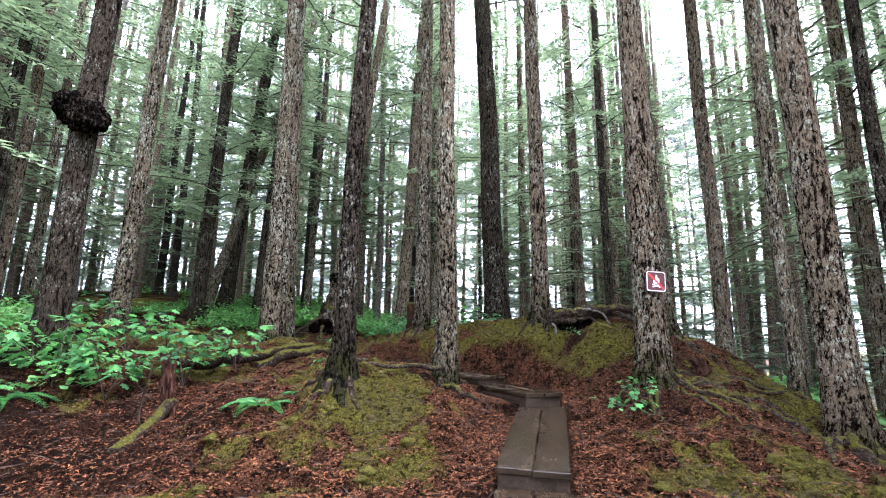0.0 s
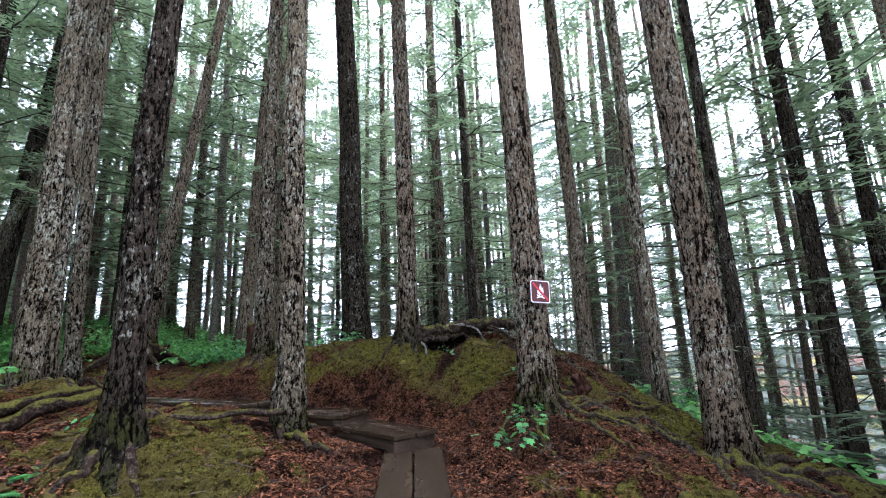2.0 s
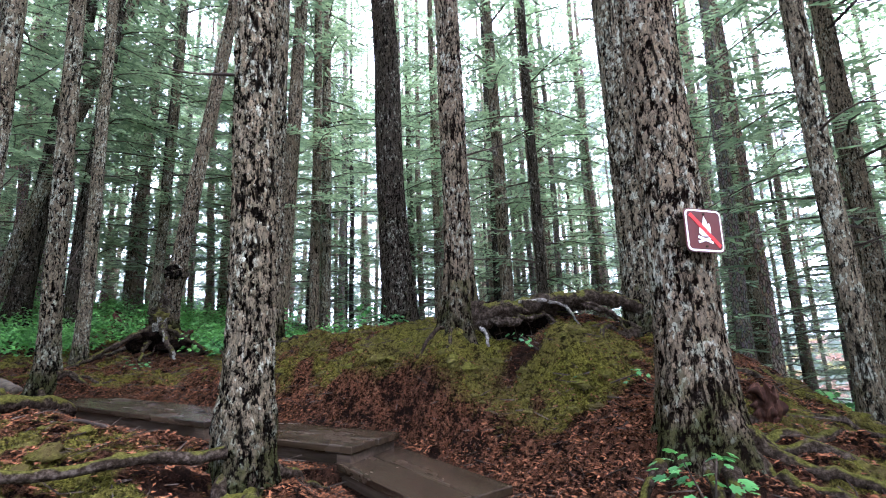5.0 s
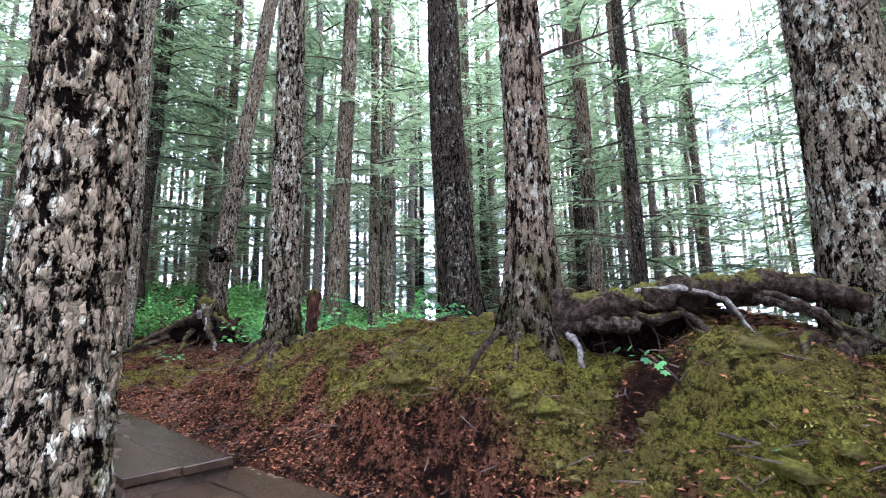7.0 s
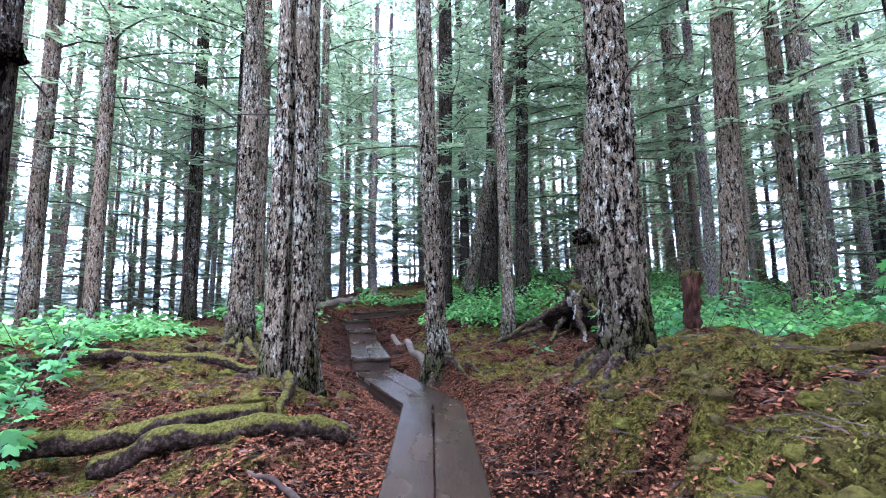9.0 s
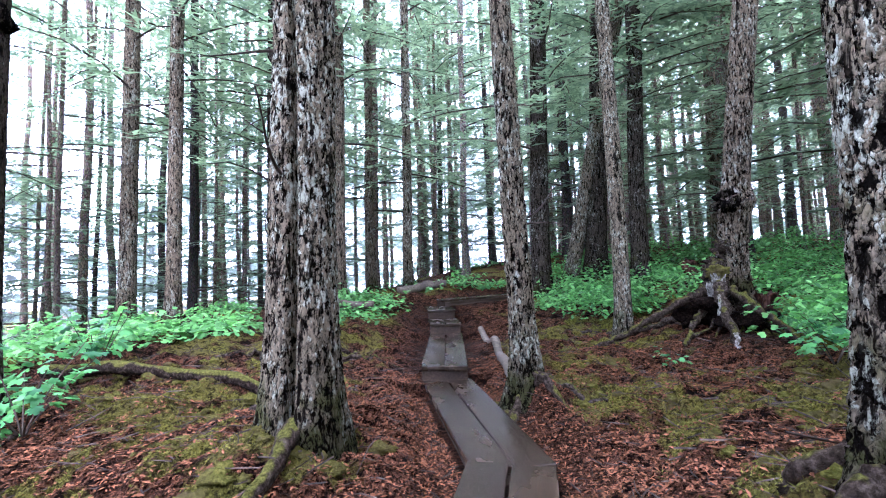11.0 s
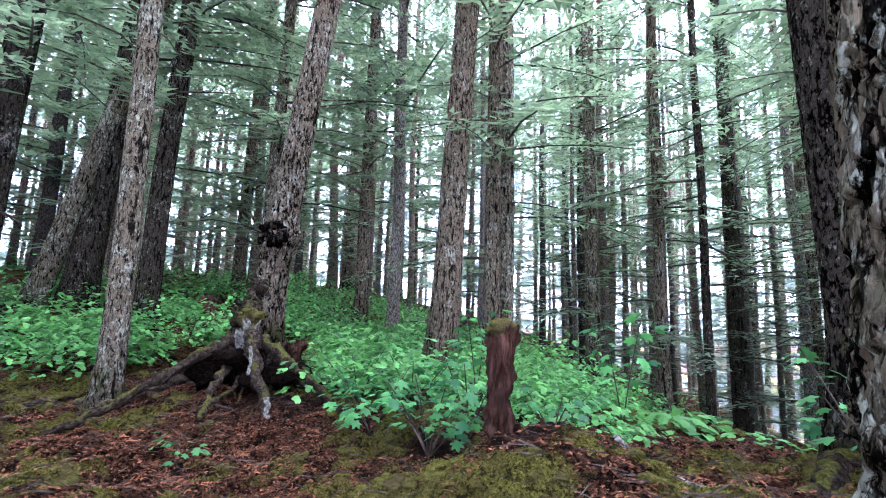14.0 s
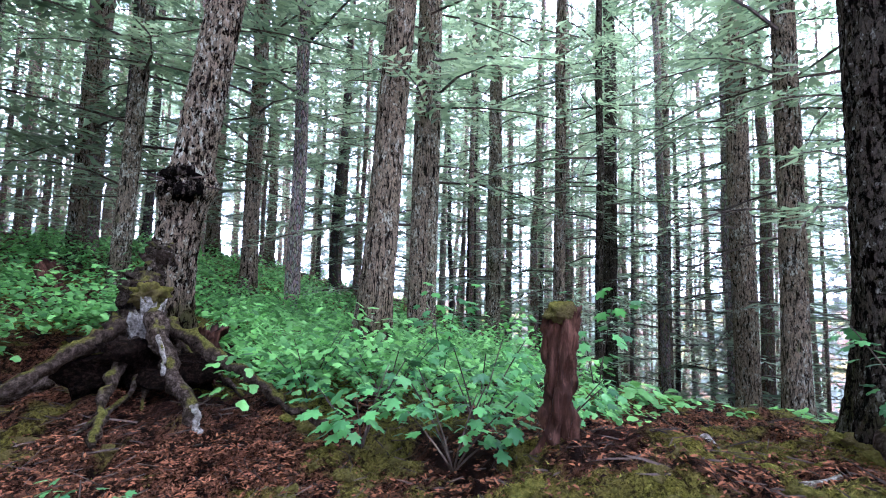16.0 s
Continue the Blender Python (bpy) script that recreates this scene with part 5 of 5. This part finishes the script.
for q in range(4):
    lv, lf = leaf_shape(70 + q)
    LEAVES.append(mesh_of("leaf", lv, lf, M_LEAF))


def shrub(x, y, height, reach, count, label, seed, size=0.15, lift=0.0):
    rng = np.random.default_rng(seed)
    t = thing("shrub", (x, y, float(ground_z(x, y)) + lift), label, "shrub", "leafy shrubs")
    stems = max(2, count // 13)
    made = 0
    for q in range(stems):
        a = q * 2.4 + rng.uniform(-0.5, 0.5)
        s = np.linspace(0, 1, 8)
        h, d = height * rng.uniform(0.6, 1.05), reach * rng.uniform(0.5, 1.0)
        p = np.stack([d * np.cos(a) * s ** 1.3, d * np.sin(a) * s ** 1.3, h * s - 0.02], -1)
        v, f = tube(p, 0.006 * (1 - 0.6 * s) + 0.001, 5)
        part("stem", mesh_of("stem", v, f, M_TWIG), t)
        for c in range(count // stems):
            u = rng.uniform(0.4, 1.0)
            o = np.array([np.interp(u, s, p[:, k]) for k in range(3)])
            b = a + rng.uniform(-2.0, 2.0)
            out = rng.uniform(0.03, 0.16)
            o = o + np.array([math.cos(b) * out, math.sin(b) * out, rng.uniform(-0.03, 0.06)])
            k = size * rng.uniform(0.65, 1.25)
            m = Matrix.Translation(o) @ pose(0, 0, 0, rng.uniform(-25, 25), rng.uniform(-5, 40), math.degrees(b)) @ Matrix.Diagonal((k, k, k, 1))
            part("leaf", LEAVES[made % 4], t, m=m)
            made += 1
    return t


GREEN = "leafy green shrub with broad lobed leaves on the forest floor"
SHRUBS_NORTH = [
    (-1.43, 12.43, 0.62, 0.45, 55, 0.15), (-1.925, 12.815, 0.55, 0.42, 44, 0.15), (-1.155, 12.87, 0.66, 0.35, 44, 0.14), (-1.705, 13.53, 0.6, 0.5, 44, 0.15), (-0.495, 12.925, 0.45, 0.4, 33, 0.13),
    (-2.31, 13.86, 0.55, 0.5, 44, 0.14), (-4.565, 6.765, 0.75, 0.5, 55, 0.17), (-3.685, 6.325, 0.7, 0.4, 44, 0.16), (-5.17, 5.94, 0.6, 0.4, 36, 0.15), (-2.805, 6.435, 0.75, 0.35, 40, 0.16),
]
SHRUBS_HOLLOW = [(-4.6, 5.6, 0.85, 0.6, 60, 0.19), (-3.95, 5.6, 0.75, 0.5, 50, 0.18), (-5.4, 5.3, 0.75, 0.6, 55, 0.18), (-3.25, 6.0, 0.75, 0.45, 44, 0.17), (-4.9, 4.8, 0.55, 0.5, 40, 0.16)]
SHRUBS_SOUTH = [
    (-5.94, 7.04, 0.7, 0.5, 44, 0.17), (2.046, 5.412, 0.22, 0.18, 16, 0.12), (2.288, 5.522, 0.42, 0.16, 22, 0.10),
    (0.858, 11.55, 0.72, 0.42, 50, 0.14), (1.155, 11.308, 0.6, 0.3, 33, 0.13), (-3.245, 12.375, 0.2, 0.2, 16, 0.09), (-3.245, 6.655, 0.3, 0.25, 24, 0.11), (2.145, 7.282, 0.16, 0.2, 14, 0.07),
    (2.475, 6.765, 0.14, 0.3, 14, 0.06), (6.49, 8.14, 0.6, 0.5, 44, 0.16), (5.72, 7.81, 0.5, 0.4, 33, 0.15), (0.825, 10.89, 0.35, 0.45, 33, 0.13), (-1.32, 5.5, 0.14, 0.25, 16, 0.09),
]
for q, (x, y, h, d, n, size) in enumerate(SHRUBS_NORTH + SHRUBS_SOUTH + SHRUBS_HOLLOW):
    shrub(x, y, h, d, int(n * 1.7), GREEN if h > 0.3 else "small low sprig of green leaves in moss", 900 + q, size * 0.66)
# The sapling in the shrubs, with leaf tiers.
shrub(-1.1, 14.19, 1.25, 0.3, 36, "tall thin sapling with tiers of bright green leaves", 990, 0.13)
shrub(0.33, 13.86, 1.2, 0.3, 36, "tall thin sapling with tiers of bright green leaves", 991, 0.13)


def fern(x, y, size, fronds, seed):
    rng = np.random.default_rng(seed)
    t = thing("fern", (x, y, float(ground_z(x, y))), "bright green fern with arching fronds beside moss", "fern", "ferns")
    for q in range(fronds):
        vs, fs, n = [], [], 0
        L = size * rng.uniform(0.7, 1.1)
        for s in np.linspace(0.12, 1, 20):
            o = np.array([L * s, 0, L * (0.7 * s - 0.75 * s * s)])
            w = 0.3 * L * (1 - s) ** 0.7 * min(1, s * 4) + 0.01
            for e in (-1, 1):
                vs += [o, o + [0.3 * w, e * w * 0.6, -0.02], o + [0.35 * w, e * w, -0.05 * w], o + [0.05, e * w * 0.45, 0.0]]
                fs.append([n, n + 1, n + 2, n + 3] if e > 0 else [n + 3, n + 2, n + 1, n])
                n += 4
        part("frond", mesh_of("frond", np.array(vs), np.array(fs), M_LEAF, smooth=False), t, m=pose(0, 0, 0, 0, 0, 360 * q / fronds + rng.uniform(-20, 20)))


fern(-1.925, 5.225, 0.45, 7, 1)
fern(-1.705, 5.665, 0.35, 6, 2)
fern(-0.385, 10.34, 0.3, 6, 3)
fern(-4.73, 5.06, 0.5, 7, 4)


# ---------------------------------------------------------------- what nobody could count
def leaf_carpet(name, places, seed, height, leaves, size, material, label):
    """Low broad-leaved plants over a stretch of ground, joined."""
    rng = np.random.default_rng(seed)
    base, tri = leaf_shape(70, 2)
    base, m = base[::1], len(base)
    n = len(places)
    cx, cy = np.repeat(places[:, 0], leaves), np.repeat(places[:, 1], leaves)
    cz = np.repeat(ground_z(places[:, 0], places[:, 1], False), leaves)
    tall = np.clip(0.75 + 1.3 * fbm(places[:, 0] * 0.8, places[:, 1] * 0.8, 4.0, 3, 63), 0.3, 1.5)
    hh = np.repeat(rng.uniform(0.45, 1.0, n) * height * tall, leaves)
    k = n * leaves
    a = rng.uniform(0, 2 * np.pi, k)
    d = np.sqrt(rng.random(k)) * 0.34
    px, py = cx + d * np.cos(a), cy + d * np.sin(a)
    pz = cz + hh * (0.25 + 0.75 * rng.random(k)) * (1 - 3.0 * d * d)
    s = size * rng.uniform(0.6, 1.3, k)
    tilt, roll = rng.uniform(-0.1, 0.75, k), rng.uniform(-0.45, 0.45, k)
    b = a + rng.uniform(-1.2, 1.2, k)
    x, y, z = (base[None, :, q] * s[:, None] for q in range(3))
    y, z = y * np.cos(roll)[:, None] - z * np.sin(roll)[:, None], y * np.sin(roll)[:, None] + z * np.cos(roll)[:, None]
    x, z = x * np.cos(tilt)[:, None] + z * np.sin(tilt)[:, None], -x * np.sin(tilt)[:, None] + z * np.cos(tilt)[:, None]
    x, y = x * np.cos(b)[:, None] - y * np.sin(b)[:, None], x * np.sin(b)[:, None] + y * np.cos(b)[:, None]
    v = np.stack([x + px[:, None], y + py[:, None], z + pz[:, None]], -1).reshape(-1, 3)
    f = (tri[None] + (np.arange(k) * m)[:, None, None]).reshape(-1, 3)
    return tagged(new(name, mesh_of(name, v, f, material, smooth=False)), label, "undergrowth", kind="stuff")


def places_in(boxes, seed, keep=0.25):
    rng = np.random.default_rng(seed)
    out = []
    for x0, x1, y0, y1, n in boxes:
        x, y = rng.uniform(x0, x1, n), rng.uniform(y0, y1, n)
        d, _ = board_distance(x, y)
        ok = (fbm(x * 0.5, y * 0.5, 9.0, 3, 61) + keep > 0) & (d > 0.9)
        out.append(np.column_stack([x[ok], y[ok]]))
    return np.vstack(out)


leaf_carpet("undergrowth", places_in([(-7.7, -2.09, 14.575, 18.7, 500), (-2.86, 0.66, 13.42, 19.8, 380), (-9.9, 3.3, 18.7, 26.4, 620), (-10.45, -5.39, 13.86, 18.7, 300)], 1, 0.3), 3, 0.95, 34, 0.075, M_LEAF_FAR, "dense low green undergrowth of broad-leaved shrubs")
leaf_carpet("undergrowth", places_in([(-14.3, -6.82, 6.82, 9.02, 330), (-12.1, -7.48, 10.12, 12.1, 120), (-9.9, -4.29, 5.61, 6.49, 60)], 2, 0.2), 4, 0.55, 20, 0.09, M_LEAF_FAR, "patchy low green undergrowth beneath the conifers")
leaf_carpet("undergrowth", places_in([(0.44, 8.8, 13.75, 22, 420), (6.05, 15.4, 1.1, 13.2, 380), (5.5, 8.25, 7.15, 9.9, 90), (-2.2, 11, 22, 37.4, 500), (-17.6, -8.8, 13.2, 28.6, 300)], 5, 0.0), 6, 0.5, 10, 0.14, M_LEAF_FAR, "sparse pale green undergrowth in the far wood")


def scatter(n, seed, box, test):
    rng = np.random.default_rng(seed)
    x, y = rng.uniform(box[0], box[1], n), rng.uniform(box[2], box[3], n)
    ok = test(x, y, rng)
    d, _ = board_distance(x, y)
    ok &= d > 0.31
    x, y = x[ok], y[ok]
    return x, y, surface_z(x, y), rng


def litter(name, n, seed, length, width, material, label, category, test, thick=0.0, lift=0.006, box=(-6.5, 5.2, 2.2, 14.5)):
    """Flat chips or three-sided sticks lying at random on the ground."""
    x, y, z, rng = scatter(n, seed, box, test)
    k = len(x)
    a, p = rng.uniform(0, 2 * np.pi, k), rng.normal(0, 0.22, k)
    L, Wd = length * np.minimum(rng.lognormal(0, 0.45, k), 1.9), width * rng.uniform(0.6, 1.4, k)
    d = np.stack([np.cos(a) * np.cos(p), np.sin(a) * np.cos(p), np.sin(p)], -1) * L[:, None] / 2
    s = np.stack([-np.sin(a), np.cos(a), rng.normal(0, 0.35, k)], -1) * Wd[:, None] / 2
    c = np.stack([x, y, z + lift + np.abs(d[:, 2]) * 0.6], -1)
    if thick:
        up = np.array([0, 0, 1.0]) * Wd[:, None]
        bend = np.stack([-np.sin(a), np.cos(a), np.zeros(k)], -1) * (L * rng.normal(0, 0.07, k))[:, None]
        v = np.stack([c - d - s, c - d + s, c - d + up, c + bend - s, c + bend + s, c + bend + up, c + d], 1).reshape(-1, 3)
        tri = np.array([[0, 1, 4], [0, 4, 3], [1, 2, 5], [1, 5, 4], [2, 0, 3], [2, 3, 5], [3, 4, 6], [4, 5, 6], [5, 3, 6]])
        f = (tri[None] + (np.arange(k) * 7)[:, None, None]).reshape(-1, 3)
    else:
        lift2 = np.array([0, 0, 1.0]) * (Wd * 0.35)[:, None]
        v = np.stack([c - d, c + s + lift2, c + d, c - s + lift2 * 0.3], 1).reshape(-1, 3)
        f = (np.array([[0, 1, 2], [0, 2, 3]])[None] + (np.arange(k) * 4)[:, None, None]).reshape(-1, 3)
    return tagged(new(name, mesh_of(name, v, f, material, smooth=False)), label, category, kind="stuff")


fade = lambda x, y: smooth01(np.minimum.reduce([x + 6.2, 5.2 - x, y - 1.8, 14.2 - y]) + 0.8 * fbm(x * 0.9, y * 0.9, 6.0, 3, 69), 0.0, 2.2)
bare = lambda x, y, rng: rng.random(len(x)) * fade(x, y) > 0.05 + moss_amount(x, y) * 0.95 + 0.45 * soil_shade_amount(x, y)
mossy = lambda x, y, rng: rng.random(len(x)) < smooth01(moss_amount(x, y), 0.35, 0.7)
anywhere = lambda x, y, rng: rng.random(len(x)) < 0.75
litter("bark_litter", 560000, 11, 0.030, 0.012, M_DEAD, "red-brown bark flakes and dead needles", "litter", bare, box=(-6.2, 5.2, 1.8, 14.2))
litter("twig_litter", 11000, 12, 0.13, 0.005, M_TWIG, "small dead twigs strewn on the ground", "litter", anywhere, 1.0)
litter("stick_litter", 700, 13, 0.24, 0.007, M_TWIG, "dead sticks and broken branches on the ground", "litter", anywhere, 1.0, 0.012)


def moss_tufts():
    x, y, z, rng = scatter(560000, 14, (-5.5, 4.5, 3.2, 13.0), mossy)
    k = len(x)
    vs = []
    for q in range(2):
        a = rng.uniform(0, 2 * np.pi, k)
        h, w = rng.uniform(0.006, 0.014, k), rng.uniform(0.002, 0.005, k)
        o = np.stack([x + rng.normal(0, 0.012, k), y + rng.normal(0, 0.012, k), z - 0.003], -1)
        s = np.stack([np.cos(a), np.sin(a), 0 * a], -1) * w[:, None]
        tip = o + np.stack([rng.normal(0, 0.012, k), rng.normal(0, 0.012, k), h], -1)
        vs.append(np.stack([o - s, o + s, tip], 1))
    v = np.concatenate(vs).reshape(-1, 3)
    f = np.arange(len(v)).reshape(-1, 3)
    tagged(new("moss_tufts", mesh_of("moss_tufts", v, f, M_TUFT, smooth=False)), "soft olive and yellow-green moss tufts", "moss", kind="stuff")


M_TUFT = leaf_material("moss_tuft", (0.028, 0.027, 0.006), (0.15, 0.135, 0.028), 0.9, 0.1, 0.0)
moss_tufts()


def moss_clumps():
    """Small lumpy cushions of moss."""
    x, y, z, rng = scatter(5200, 15, (-6.0, 5.0, 3.0, 14.0), mossy)
    u, w = np.meshgrid(np.linspace(0, 2 * np.pi, 10, endpoint=False), np.linspace(0.05, 1.9, 6))
    d = np.stack([np.sin(w) * np.cos(u), np.sin(w) * np.sin(u), np.cos(w)], -1).reshape(-1, 3)
    i, j = np.meshgrid(np.arange(5), np.arange(10), indexing="ij")
    q = (j + 1) % 10
    f = np.stack([i * 10 + j, (i + 1) * 10 + j, (i + 1) * 10 + q, i * 10 + q], -1).reshape(-1, 4)
    k = len(x)
    r = np.minimum(0.06, 0.026 * rng.lognormal(0, 0.5, k))
    n = 1 + 0.7 * vnoise(d[None, :, 0] * 2.1 + x[:, None] * 9, d[None, :, 1] * 2.1 + y[:, None] * 9, d[None, :, 2] * 2.1, 71)
    v = d[None] * (r[:, None] * n)[..., None] * np.array([1.3, 1.3, 0.75]) + np.stack([x, y, z - 0.25 * r], -1)[:, None]
    f = (f[None] + (np.arange(k) * len(d))[:, None, None]).reshape(-1, 4)
    tagged(new("moss_cushions", mesh_of("moss_cushions", v.reshape(-1, 3), f, M_MOSS)), "small lumpy moss cushions on the forest floor", "moss", kind="stuff")


moss_clumps()
